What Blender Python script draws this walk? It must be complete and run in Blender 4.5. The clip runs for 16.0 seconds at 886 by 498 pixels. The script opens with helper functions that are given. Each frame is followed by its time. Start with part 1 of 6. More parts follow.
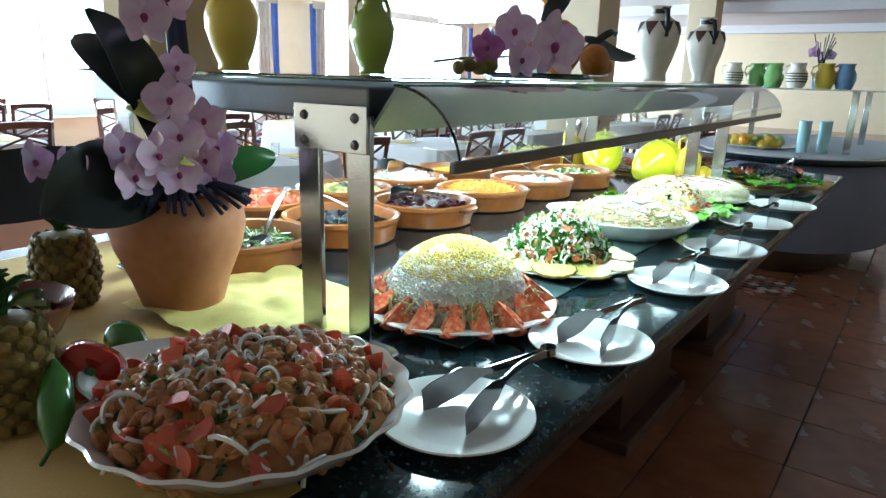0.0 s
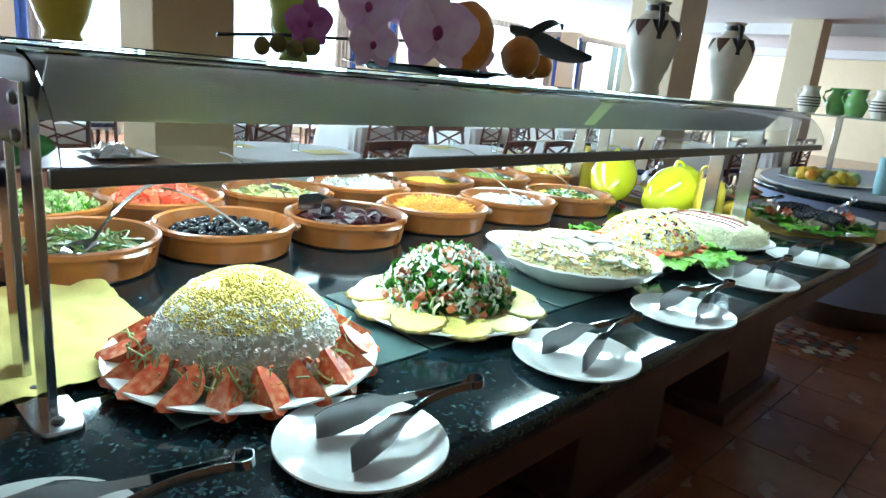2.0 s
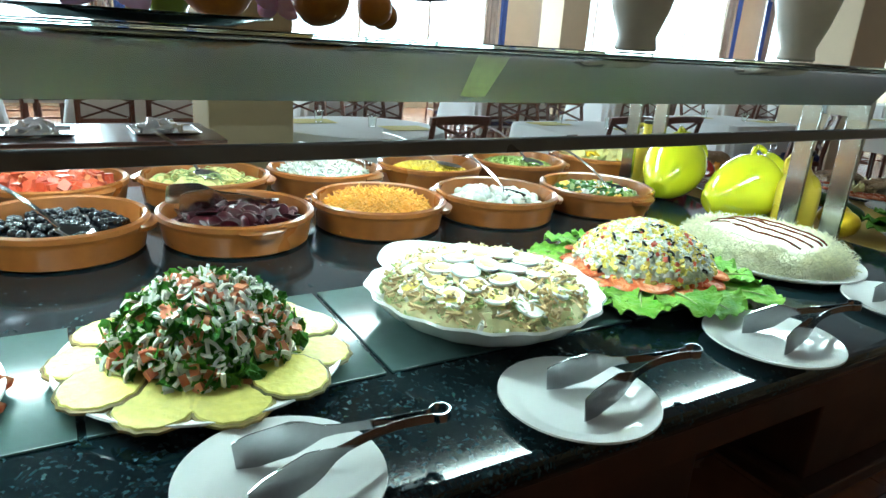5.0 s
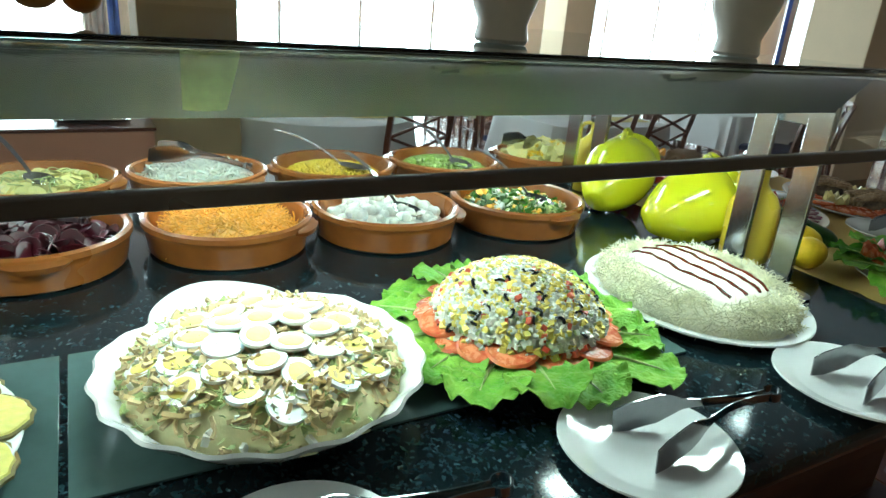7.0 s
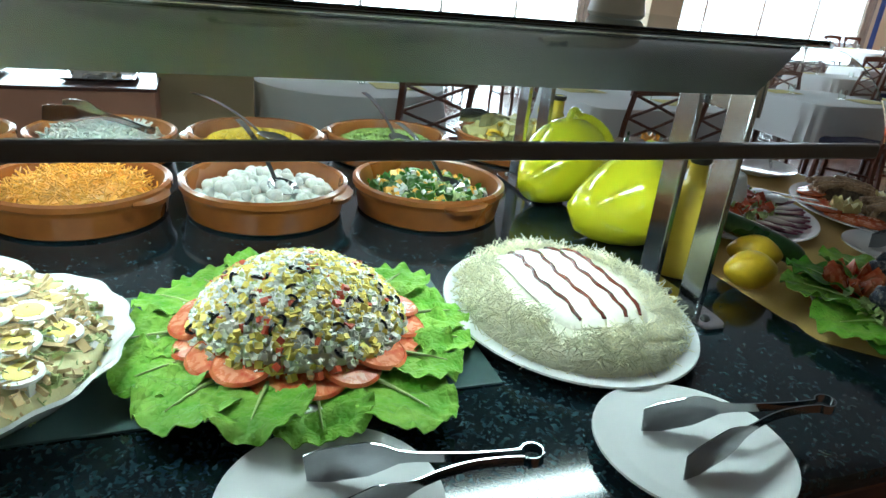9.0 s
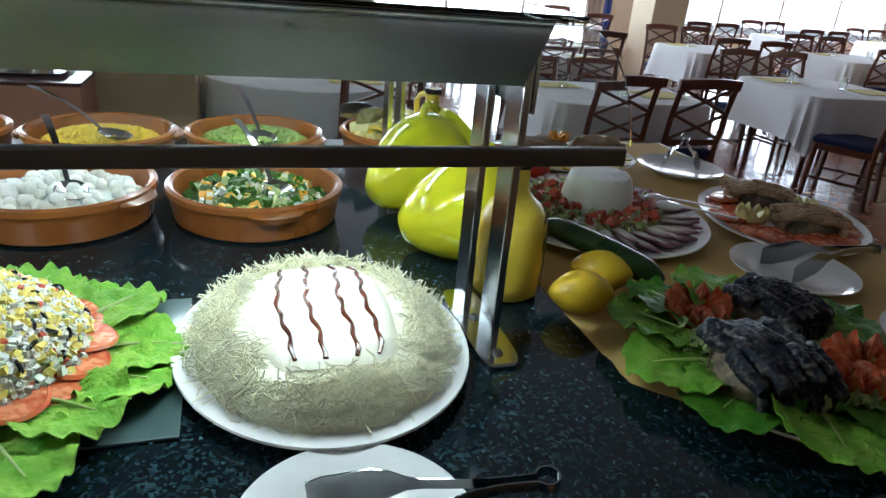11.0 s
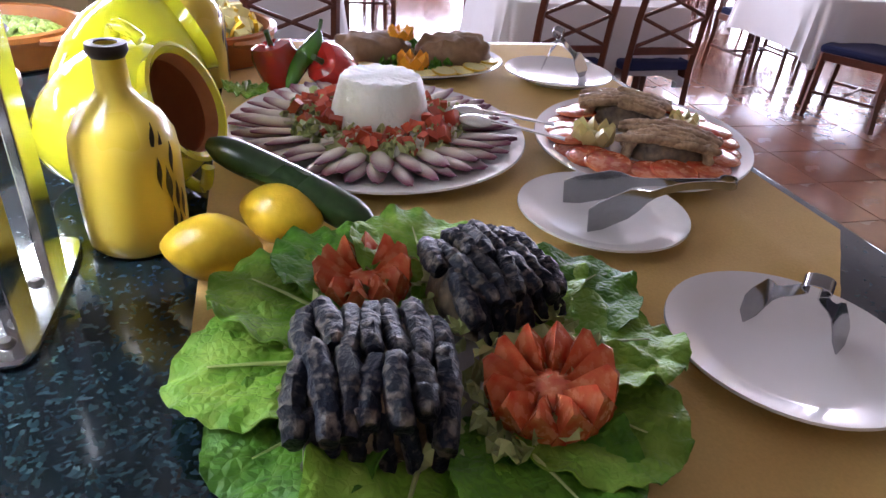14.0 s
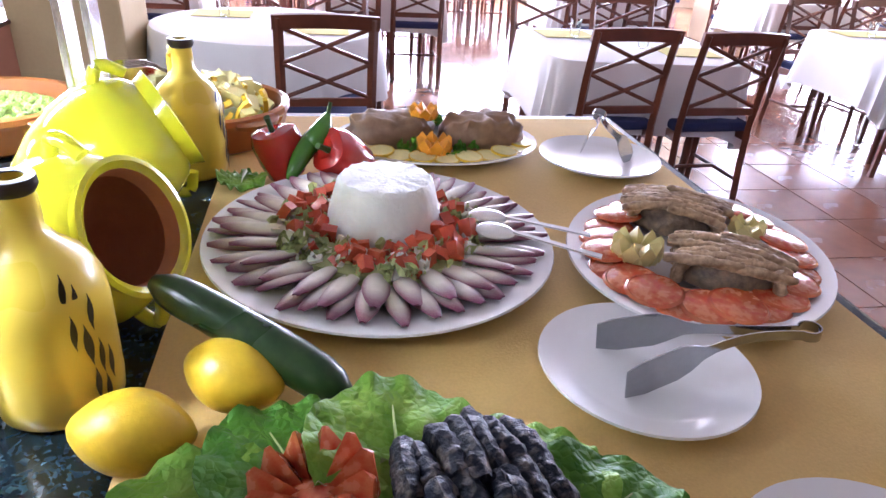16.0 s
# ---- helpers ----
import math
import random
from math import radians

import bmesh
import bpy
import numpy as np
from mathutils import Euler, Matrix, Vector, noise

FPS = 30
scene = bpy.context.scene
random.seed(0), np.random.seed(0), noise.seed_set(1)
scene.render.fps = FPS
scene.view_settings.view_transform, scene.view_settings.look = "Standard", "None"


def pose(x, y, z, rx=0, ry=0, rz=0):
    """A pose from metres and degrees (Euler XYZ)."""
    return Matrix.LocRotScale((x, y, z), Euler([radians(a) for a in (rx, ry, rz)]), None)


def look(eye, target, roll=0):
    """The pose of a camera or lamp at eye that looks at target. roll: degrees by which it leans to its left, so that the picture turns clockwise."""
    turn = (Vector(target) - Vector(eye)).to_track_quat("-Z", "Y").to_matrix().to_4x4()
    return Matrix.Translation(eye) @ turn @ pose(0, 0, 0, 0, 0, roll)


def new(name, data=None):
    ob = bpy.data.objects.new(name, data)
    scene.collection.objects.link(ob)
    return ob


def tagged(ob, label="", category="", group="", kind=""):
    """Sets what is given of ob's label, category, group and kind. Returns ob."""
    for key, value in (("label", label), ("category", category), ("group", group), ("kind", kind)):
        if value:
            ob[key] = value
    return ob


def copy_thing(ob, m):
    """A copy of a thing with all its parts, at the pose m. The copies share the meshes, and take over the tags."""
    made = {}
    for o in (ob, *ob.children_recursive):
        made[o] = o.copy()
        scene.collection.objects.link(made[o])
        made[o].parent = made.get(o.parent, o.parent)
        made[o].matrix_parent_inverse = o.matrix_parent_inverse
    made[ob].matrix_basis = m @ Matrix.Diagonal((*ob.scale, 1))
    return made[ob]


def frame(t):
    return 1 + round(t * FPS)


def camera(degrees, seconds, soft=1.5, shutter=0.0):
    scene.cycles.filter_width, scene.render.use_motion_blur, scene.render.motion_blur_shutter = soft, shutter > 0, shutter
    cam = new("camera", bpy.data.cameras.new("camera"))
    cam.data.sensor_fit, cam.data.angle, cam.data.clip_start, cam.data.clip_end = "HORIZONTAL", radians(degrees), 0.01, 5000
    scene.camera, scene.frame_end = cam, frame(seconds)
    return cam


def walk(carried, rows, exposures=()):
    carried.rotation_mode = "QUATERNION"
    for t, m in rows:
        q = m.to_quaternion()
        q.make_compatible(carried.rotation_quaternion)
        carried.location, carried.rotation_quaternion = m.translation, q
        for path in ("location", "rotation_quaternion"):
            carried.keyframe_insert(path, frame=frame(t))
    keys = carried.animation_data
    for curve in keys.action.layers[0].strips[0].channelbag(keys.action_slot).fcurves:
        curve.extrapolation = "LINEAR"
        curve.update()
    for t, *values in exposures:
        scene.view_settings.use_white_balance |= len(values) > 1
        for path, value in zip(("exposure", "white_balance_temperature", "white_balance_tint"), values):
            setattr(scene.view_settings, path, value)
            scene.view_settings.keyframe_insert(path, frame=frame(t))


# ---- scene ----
cam = camera(68.1, 16.0)
METRES, EYE, TILT, LEAN, TURN = 4.0, 1.4, 0.0, 0.0, 36.2
ROWS = [
    (0.0, 0.0, 0.0, 0.0, 0.4, -14.87, -1.49),
    (0.5, 0.0248, 0.0238, 0.0022, 1.93, -14.52, -2.1),
    (1.0, 0.0687, 0.0413, -0.0002, 7.96, -14.68, -4.55),
    (1.5, 0.1009, 0.0617, 0.0003, 10.64, -14.77, -4.13),
    (2.0, 0.1177, 0.1017, -0.001, 8.67, -14.82, -5.09),
    (2.5, 0.1332, 0.1324, 0.0012, 8.69, -14.55, -3.41),
    (3.0, 0.1656, 0.1572, -0.0002, 15.88, -15.2, -3.89),
    (3.5, 0.1991, 0.1773, 0.0011, 20.47, -16.48, -3.12),
    (4.0, 0.213, 0.2085, -0.0017, 20.76, -17.01, -3.01),
    (6.5, 0.2887, 0.3459, 0.0102, 28.71, -20.0, -4.62),
    (7.0, 0.2889, 0.3791, 0.0115, 25.72, -20.49, -4.36),
    (7.5, 0.2948, 0.4087, 0.0107, 23.33, -20.54, -5.26),
    (8.0, 0.3241, 0.4365, 0.0089, 28.29, -21.67, -5.65),
    (8.5, 0.353, 0.4574, 0.0097, 32.5, -22.59, -5.5),
    (11.0, 0.4307, 0.5793, 0.0097, 37.07, -23.7, -4.79),
    (11.5, 0.4444, 0.6157, 0.0052, 32.24, -23.99, -4.88),
    (12.0, 0.4514, 0.6501, 0.0066, 27.06, -24.29, -4.09),
    (12.5, 0.4702, 0.6805, 0.0052, 28.73, -24.33, -5.44),
    (13.0, 0.4937, 0.7048, 0.0031, 37.96, -25.91, -6.66),
    (13.5, 0.4959, 0.7215, -0.007, 41.06, -28.83, -4.19),
    (14.0, 0.4867, 0.733, -0.0132, 39.96, -30.83, -4.09),
    (14.5, 0.4818, 0.7392, -0.0179, 39.87, -33.19, -3.96),
    (15.0, 0.4743, 0.7481, -0.0159, 39.87, -32.41, -3.48),
    (15.5, 0.4618, 0.7594, -0.007, 38.76, -28.11, -4.11),
    (16.0, 0.4598, 0.784, -0.0052, 44.27, -27.69, -3.45),
]
EXPOSURES = [(0.0, 0.32, 5050, -4), (3.5, -0.12, 5150, -6), (7.0, -0.55, 5600, -8), (8.5, -0.74, 5450, -2), (11.0, -0.92, 5500, 8), (12.0, -0.45, 5700, 18), (13.0, 0.1, 5700, 24), (14.5, 0.75, 5850, 32), (15.2, 1.0, 5700, 32), (16.0, 1.15, 5500, 30)]
walk(cam, [(t, pose(0, 0, EYE, TILT, LEAN, TURN) @ pose(METRES * x, METRES * y, METRES * z, 90 + pitch, roll, yaw)) for t, x, y, z, yaw, pitch, roll in ROWS], EXPOSURES)

# ---- world, sun and large lights ----
world = bpy.data.worlds.new("world")
scene.world = world
world.use_nodes = True
wn = world.node_tree
sky = wn.nodes.new("ShaderNodeTexSky")
sky.sky_type, sky.sun_disc = "NISHITA", False
sky.sun_elevation, sky.sun_rotation = radians(55), radians(90)
wn.links.new(sky.outputs[0], wn.nodes["Background"].inputs[0])
wn.nodes["Background"].inputs[1].default_value = 0.12
sun = new("sun", bpy.data.lights.new("sun", "SUN"))
sun.data.energy, sun.data.angle, sun.data.color = 0.8, radians(12), (1, 0.95, 0.88)
sun.matrix_world = look((-18, 6, 20), (-8, 6, 0))
WALL_X = -12.0
WINDOWS = ((-4.4, 2.4), (3.6, 9.7), (11.0, 17.2), (18.6, 24.0))
for y0, y1 in WINDOWS:
    lamp = new("window_light", bpy.data.lights.new("window_light", "AREA"))
    lamp.data.shape, lamp.data.size, lamp.data.size_y = "RECTANGLE", y1 - y0, 2.2
    lamp.data.energy, lamp.data.color = 145 * (y1 - y0), (0.92, 0.97, 1.0)
    lamp.matrix_world = look((WALL_X - 0.12, (y0 + y1) / 2, 1.8), (0, (y0 + y1) / 2, 1.7))


# ---- materials ----
def mat(name, color, rough=0.5, metal=0.0, var=0.25, scale=30.0, bump=0.15, second=None, coat=0.0, trans=0.0, sub=0.0, spec=0.5, island=False, big=4.0):
    """Surface with fine grain and broad blotches; second is the colour that the blotches turn to."""
    m = bpy.data.materials.new(name)
    m.use_nodes = True
    n, l = m.node_tree.nodes, m.node_tree.links
    b = n["Principled BSDF"]
    b.inputs["Metallic"].default_value = metal
    b.inputs["Coat Weight"].default_value = coat
    b.inputs["Coat Roughness"].default_value = 0.08
    b.inputs["Transmission Weight"].default_value = trans
    b.inputs["Specular IOR Level"].default_value = spec
    if sub:
        b.inputs["Subsurface Weight"].default_value = sub
        b.inputs["Subsurface Radius"].default_value = (0.01, 0.006, 0.004)
    co = n.new("ShaderNodeTexCoord")
    fine, broad = n.new("ShaderNodeTexNoise"), n.new("ShaderNodeTexNoise")
    fine.inputs["Scale"].default_value, fine.inputs["Detail"].default_value = scale, 5
    broad.inputs["Scale"].default_value, broad.inputs["Detail"].default_value = big, 3
    for t in (fine, broad):
        l.new(co.outputs["Object"], t.inputs["Vector"])
    mix = n.new("ShaderNodeMixRGB")
    c2 = second or tuple(c * (1 - var) for c in color)
    mix.inputs[1].default_value, mix.inputs[2].default_value = (*color, 1), (*c2, 1)
    ramp = n.new("ShaderNodeValToRGB")
    ramp.color_ramp.elements[0].position, ramp.color_ramp.elements[1].position = 0.36, 0.66
    add = n.new("ShaderNodeMath")
    add.operation = "MULTIPLY_ADD"
    add.inputs[1].default_value = 0.45
    half = n.new("ShaderNodeMath")
    half.operation = "MULTIPLY"
    half.inputs[1].default_value = 0.55
    l.new(broad.outputs["Fac"], half.inputs[0])
    l.new(fine.outputs["Fac"], add.inputs[0])
    l.new(half.outputs[0], add.inputs[2])
    l.new(add.outputs[0], ramp.inputs[0])
    l.new(ramp.outputs[0], mix.inputs[0])
    out = mix.outputs[0]
    hsv = n.new("ShaderNodeHueSaturation")
    rnd = n.new("ShaderNodeMapRange")
    rnd.inputs["To Min"].default_value, rnd.inputs["To Max"].default_value = 1 - var * 0.6, 1 + var * 0.45
    if island:
        l.new(n.new("ShaderNodeNewGeometry").outputs["Random Per Island"], rnd.inputs[0])
    else:
        l.new(n.new("ShaderNodeObjectInfo").outputs["Random"], rnd.inputs[0])
    l.new(rnd.outputs[0], hsv.inputs["Value"])
    l.new(out, hsv.inputs["Color"])
    l.new(hsv.outputs[0], b.inputs["Base Color"])
    rr = n.new("ShaderNodeMapRange")
    rr.inputs["To Min"].default_value, rr.inputs["To Max"].default_value = max(rough - 0.08, 0.02), min(rough + 0.1, 1)
    l.new(broad.outputs["Fac"], rr.inputs[0])
    l.new(rr.outputs[0], b.inputs["Roughness"])
    if bump:
        bp = n.new("ShaderNodeBump")
        bp.inputs["Strength"].default_value, bp.inputs["Distance"].default_value = bump, 0.004
        l.new(fine.outputs["Fac"], bp.inputs["Height"])
        l.new(bp.outputs[0], b.inputs["Normal"])
    return m


def granite_material():
    m = bpy.data.materials.new("granite")
    m.use_nodes = True
    n, l = m.node_tree.nodes, m.node_tree.links
    b = n["Principled BSDF"]
    co = n.new("ShaderNodeTexCoord")
    vo, no = n.new("ShaderNodeTexVoronoi"), n.new("ShaderNodeTexNoise")
    vo.inputs["Scale"].default_value = 215
    no.inputs["Scale"].default_value, no.inputs["Detail"].default_value = 30, 6
    l.new(co.outputs["Object"], no.inputs["Vector"])
    warp = n.new("ShaderNodeMixRGB")
    warp.inputs[0].default_value = 0.03
    l.new(co.outputs["Object"], warp.inputs[1])
    l.new(no.outputs["Color"], warp.inputs[2])
    l.new(warp.outputs[0], vo.inputs["Vector"])
    sep = n.new("ShaderNodeSeparateColor")
    l.new(vo.outputs["Color"], sep.inputs[0])
    ramp = n.new("ShaderNodeValToRGB")
    e = ramp.color_ramp.elements
    e[0].position, e[0].color = 0.0, (0.002, 0.005, 0.008, 1)
    e[1].position, e[1].color = 1.0, (0.22, 0.30, 0.31, 1)
    for p, c in ((0.6, (0.005, 0.011, 0.015, 1)), (0.8, (0.011, 0.026, 0.032, 1)), (0.92, (0.032, 0.062, 0.07, 1))):
        x = e.new(p)
        x.color = c
    avg = n.new("ShaderNodeMath")
    avg.operation = "MULTIPLY_ADD"
    avg.inputs[1].default_value, = 0.72,
    sc = n.new("ShaderNodeMath")
    sc.operation = "MULTIPLY"
    sc.inputs[1].default_value = 0.36
    l.new(no.outputs["Fac"], sc.inputs[0])
    l.new(sep.outputs[0], avg.inputs[0])
    l.new(sc.outputs[0], avg.inputs[2])
    l.new(avg.outputs[0], ramp.inputs[0])
    l.new(ramp.outputs[0], b.inputs["Base Color"])
    b.inputs["Roughness"].default_value = 0.1
    b.inputs["Specular IOR Level"].default_value = 0.4
    return m


def endive_material():
    """Cream in the heart and purple towards rim and tip, by the leaf's own shape."""
    m = mat("endive", (0.8, 0.76, 0.66), 0.4, var=0.1, scale=60, sub=0.1)
    n, l = m.node_tree.nodes, m.node_tree.links
    b = n["Principled BSDF"]
    old = b.inputs["Base Color"].links[0].from_socket
    at = n.new("ShaderNodeAttribute")
    at.attribute_name = "purple"
    no = n.new("ShaderNodeTexNoise")
    no.inputs["Scale"].default_value = 90
    ad = n.new("ShaderNodeMath")
    ad.operation = "MULTIPLY_ADD"
    ad.inputs[1].default_value, ad.inputs[2].default_value = 0.5, -0.25
    l.new(no.outputs["Fac"], ad.inputs[0])
    sm = n.new("ShaderNodeMath")
    sm.operation, sm.use_clamp = "ADD", True
    l.new(at.outputs["Fac"], sm.inputs[0])
    l.new(ad.outputs[0], sm.inputs[1])
    mx = n.new("ShaderNodeMixRGB")
    mx.inputs[2].default_value = (0.15, 0.012, 0.055, 1)
    l.new(sm.outputs[0], mx.inputs[0])
    l.new(old, mx.inputs[1])
    l.new(mx.outputs[0], b.inputs["Base Color"])
    return m


def glass_material(name, tint=(0.95, 1, 0.98), rough=0.0):
    m = bpy.data.materials.new(name)
    m.use_nodes = True
    b = m.node_tree.nodes["Principled BSDF"]
    b.inputs["Base Color"].default_value = (*tint, 1)
    b.inputs["Roughness"].default_value, b.inputs["Transmission Weight"].default_value = rough, 1.0
    b.inputs["IOR"].default_value = 1.45
    return m


def glow_material(name, color, strength):
    m = bpy.data.materials.new(name)
    m.use_nodes = True
    b = m.node_tree.nodes["Principled BSDF"]
    b.inputs["Base Color"].default_value = (*color, 1)
    b.inputs["Emission Color"].default_value = (*color, 1)
    b.inputs["Emission Strength"].default_value = strength
    return m


GRANITE = granite_material()
STEEL = mat("steel", (0.55, 0.56, 0.58), 0.16, 1.0, var=0.08, scale=120, bump=0.03)
HOOD_STEEL = mat("hood_steel", (0.20, 0.198, 0.205), 0.45, 0.8, var=0.12, scale=90, bump=0.03)
TONG_STEEL = mat("tong_steel", (0.40, 0.405, 0.42), 0.12, 1.0, var=0.12, scale=120, bump=0.03)
SALAD_BED = mat("salad_bed", (0.74, 0.64, 0.34), 0.6, var=0.3, scale=90, bump=0.4, second=(0.66, 0.64, 0.34), big=30)
PALE_BED = mat("pale_bed", (0.88, 0.85, 0.66), 0.6, var=0.15, scale=160, bump=0.8)
RAIL = mat("rail_steel", (0.15, 0.14, 0.14), 0.3, 0.7, var=0.1, bump=0.03)
PORCELAIN = mat("porcelain", (0.80, 0.80, 0.79), 0.12, var=0.03, scale=15, bump=0.02, coat=0.4)
TERRACOTTA = mat("glazed_terracotta", (0.33, 0.112, 0.022), 0.28, var=0.25, scale=24, bump=0.06, coat=0.25, second=(0.22, 0.07, 0.014))
CLAY = mat("clay", (0.50, 0.22, 0.10), 0.75, var=0.3, scale=40, bump=0.2, second=(0.40, 0.16, 0.07))
YELLOW = mat("yellow_glaze", (0.68, 0.67, 0.012), 0.12, var=0.12, scale=8, bump=0.02, coat=0.6, second=(0.62, 0.60, 0.01))
MUSTARD = mat("mustard_glaze", (0.76, 0.56, 0.05), 0.28, var=0.12, scale=8, bump=0.03, coat=0.35, second=(0.70, 0.50, 0.05))
LIME = mat("lime_glaze", (0.30, 0.38, 0.03), 0.2, var=0.2, scale=8, bump=0.03, coat=0.4)
CREAM = mat("cream_ceramic", (0.86, 0.79, 0.66), 0.4, var=0.12, scale=25, bump=0.06)
BLACKISH = mat("dark_brown_paint", (0.02, 0.012, 0.012), 0.35, var=0.3, bump=0.03)
BROWNPAT = mat("brown_pattern", (0.10, 0.035, 0.02), 0.4, var=0.4, scale=60)
CLOTH_Y = mat("yellow_cloth", (0.62, 0.42, 0.13), 0.85, var=0.15, scale=260, bump=0.15)
NAPKIN_Y = mat("bright_yellow_cloth", (0.72, 0.62, 0.20), 0.85, var=0.15, scale=260, bump=0.15)
LINEN = mat("white_linen", (0.80, 0.80, 0.80), 0.9, var=0.06, scale=260, bump=0.12)
WOOD = mat("mahogany", (0.15, 0.042, 0.02), 0.3, var=0.45, scale=18, bump=0.05, coat=0.2)
PANEL = mat("counter_panel", (0.075, 0.028, 0.015), 0.4, var=0.35, scale=14, bump=0.06)
BLUE_SEAT = mat("blue_upholstery", (0.02, 0.028, 0.10), 0.9, var=0.3, scale=200, bump=0.2)
PLASTER = mat("cream_plaster", (0.72, 0.60, 0.41), 0.85, var=0.06, scale=60, bump=0.1)
OCHRE = mat("ochre_plaster", (0.46, 0.35, 0.19), 0.85, var=0.08, scale=60, bump=0.1)
CEIL = mat("ceiling_paint", (0.70, 0.68, 0.68), 0.9, var=0.04, scale=40, bump=0.05)
TILE = mat("terracotta_tile", (0.30, 0.125, 0.065), 0.24, var=0.28, scale=12, bump=0.04, coat=0.25, second=(0.22, 0.085, 0.045))
GROUT = mat("grout", (0.10, 0.06, 0.045), 0.9)
SKIRT = mat("blue_grey_skirt", (0.22, 0.24, 0.36), 0.8, var=0.12, scale=160)
CURTAIN = mat("curtain", (0.42, 0.36, 0.30), 0.9, var=0.3, scale=60)
CURTAIN_B = mat("blue_curtain", (0.08, 0.14, 0.42), 0.9, var=0.3, scale=60)
FRAME_W = mat("window_frame_paint", (0.75, 0.72, 0.66), 0.5, var=0.05)
TOMATO = mat("tomato_skin", (0.48, 0.06, 0.02), 0.22, var=0.3, scale=25, bump=0.05, second=(0.60, 0.19, 0.07), big=40, sub=0.1)
TOMATO_IN = mat("tomato_flesh", (0.60, 0.12, 0.05), 0.3, var=0.35, scale=80, bump=0.2, second=(0.45, 0.05, 0.02), sub=0.15, island=True)
TOMATO_PALE = mat("pale_tomato_flesh", (0.62, 0.29, 0.14), 0.3, var=0.35, scale=90, bump=0.15, second=(0.55, 0.12, 0.05), sub=0.15)
TOMATO_CUT = mat("tomato_cut", (0.52, 0.065, 0.025), 0.25, var=0.25, scale=80, bump=0.2, second=(0.66, 0.24, 0.10), big=75)
LETTUCE = mat("lettuce", (0.11, 0.31, 0.012), 0.5, var=0.35, scale=55, bump=0.5, second=(0.27, 0.45, 0.06), big=22, spec=0.22)
LETTUCE_D = mat("dark_lettuce", (0.04, 0.16, 0.01), 0.5, var=0.4, scale=55, bump=0.5, second=(0.10, 0.26, 0.015), big=14, spec=0.22)
LETTUCE_RIB = mat("lettuce_rib", (0.40, 0.50, 0.18), 0.4, var=0.2)
SHRED_G = mat("pale_shreds", (0.50, 0.58, 0.24), 0.5, var=0.4, island=True)
GREEN = mat("green_vegetable", (0.07, 0.17, 0.02), 0.35, var=0.5, island=True)
OLIVE_G = mat("olive_green", (0.17, 0.19, 0.035), 0.35, var=0.5, island=True)
WHITE_F = mat("white_food", (0.80, 0.79, 0.72), 0.4, var=0.2, island=True, sub=0.1)
CREAMY = mat("mayonnaise", (0.84, 0.80, 0.66), 0.35, var=0.12, scale=90, bump=0.35)
YOLK = mat("yolk", (0.82, 0.66, 0.14), 0.5, var=0.25, scale=80, bump=0.2, island=True)
EGGWHITE = mat("egg_white", (0.83, 0.83, 0.80), 0.25, var=0.05, scale=20, bump=0.03, sub=0.1)
CORN = mat("corn", (0.75, 0.52, 0.03), 0.3, var=0.25, island=True)
CARROT = mat("carrot", (0.94, 0.50, 0.06), 0.4, var=0.3, island=True)
BEET = mat("beetroot", (0.075, 0.006, 0.014), 0.3, var=0.5, island=True)
BLACK_OLIVE = mat("black_olive", (0.008, 0.008, 0.012), 0.2, var=0.4, island=True)
PEA = mat("pea", (0.24, 0.33, 0.06), 0.35, var=0.35, island=True)
MUSSEL = mat("mussel_meat", (0.50, 0.24, 0.07), 0.35, var=0.5, scale=70, second=(0.30, 0.10, 0.03), island=True)
TUNA = mat("shredded_chicken", (0.70, 0.52, 0.25), 0.5, var=0.5, island=True)
MEAT = mat("meat_loaf", (0.26, 0.15, 0.075), 0.6, var=0.5, scale=55, bump=0.6, second=(0.13, 0.065, 0.03))
FISH_D = mat("dark_sardine", (0.006, 0.009, 0.02), 0.42, var=0.6, scale=140, bump=1.0, second=(0.17, 0.145, 0.125), spec=0.2, big=60)
for node in FISH_D.node_tree.nodes:
    if node.type == "VALTORGB":
        node.color_ramp.elements[0].position, node.color_ramp.elements[1].position = 0.5, 0.66
FISH_FLESH = mat("fish_flesh", (0.32, 0.23, 0.14), 0.5, var=0.4, scale=90, bump=1.0, second=(0.04, 0.035, 0.035), big=30)
FISH_L = mat("mackerel", (0.66, 0.48, 0.29), 0.38, var=0.3, scale=120, bump=0.6, second=(0.26, 0.16, 0.09), big=60)
LEMON = mat("lemon_rind", (0.72, 0.47, 0.015), 0.35, var=0.15, scale=120, bump=0.25)
LEMON_PALE = mat("lemon_pulp", (0.78, 0.70, 0.30), 0.35, var=0.2, scale=60)
ORANGE = mat("orange_rind", (0.80, 0.33, 0.01), 0.4, var=0.2, scale=120, bump=0.25)
DRIED_ORANGE = mat("preserved_orange", (0.62, 0.25, 0.015), 0.35, var=0.4, scale=50, bump=0.4, second=(0.40, 0.12, 0.01))
ZUCCHINI = mat("zucchini_skin", (0.008, 0.026, 0.006), 0.28, var=0.4, scale=90, bump=0.06, second=(0.025, 0.058, 0.014))
PEPPER_R = mat("red_pepper", (0.42, 0.02, 0.012), 0.15, var=0.25, bump=0.03, coat=0.3)
PEPPER_G = mat("green_pepper", (0.05, 0.17, 0.012), 0.2, var=0.3, bump=0.03, coat=0.3)
PINE_FLESH = mat("pineapple_flesh", (0.80, 0.70, 0.18), 0.3, var=0.25, scale=90, bump=0.6)
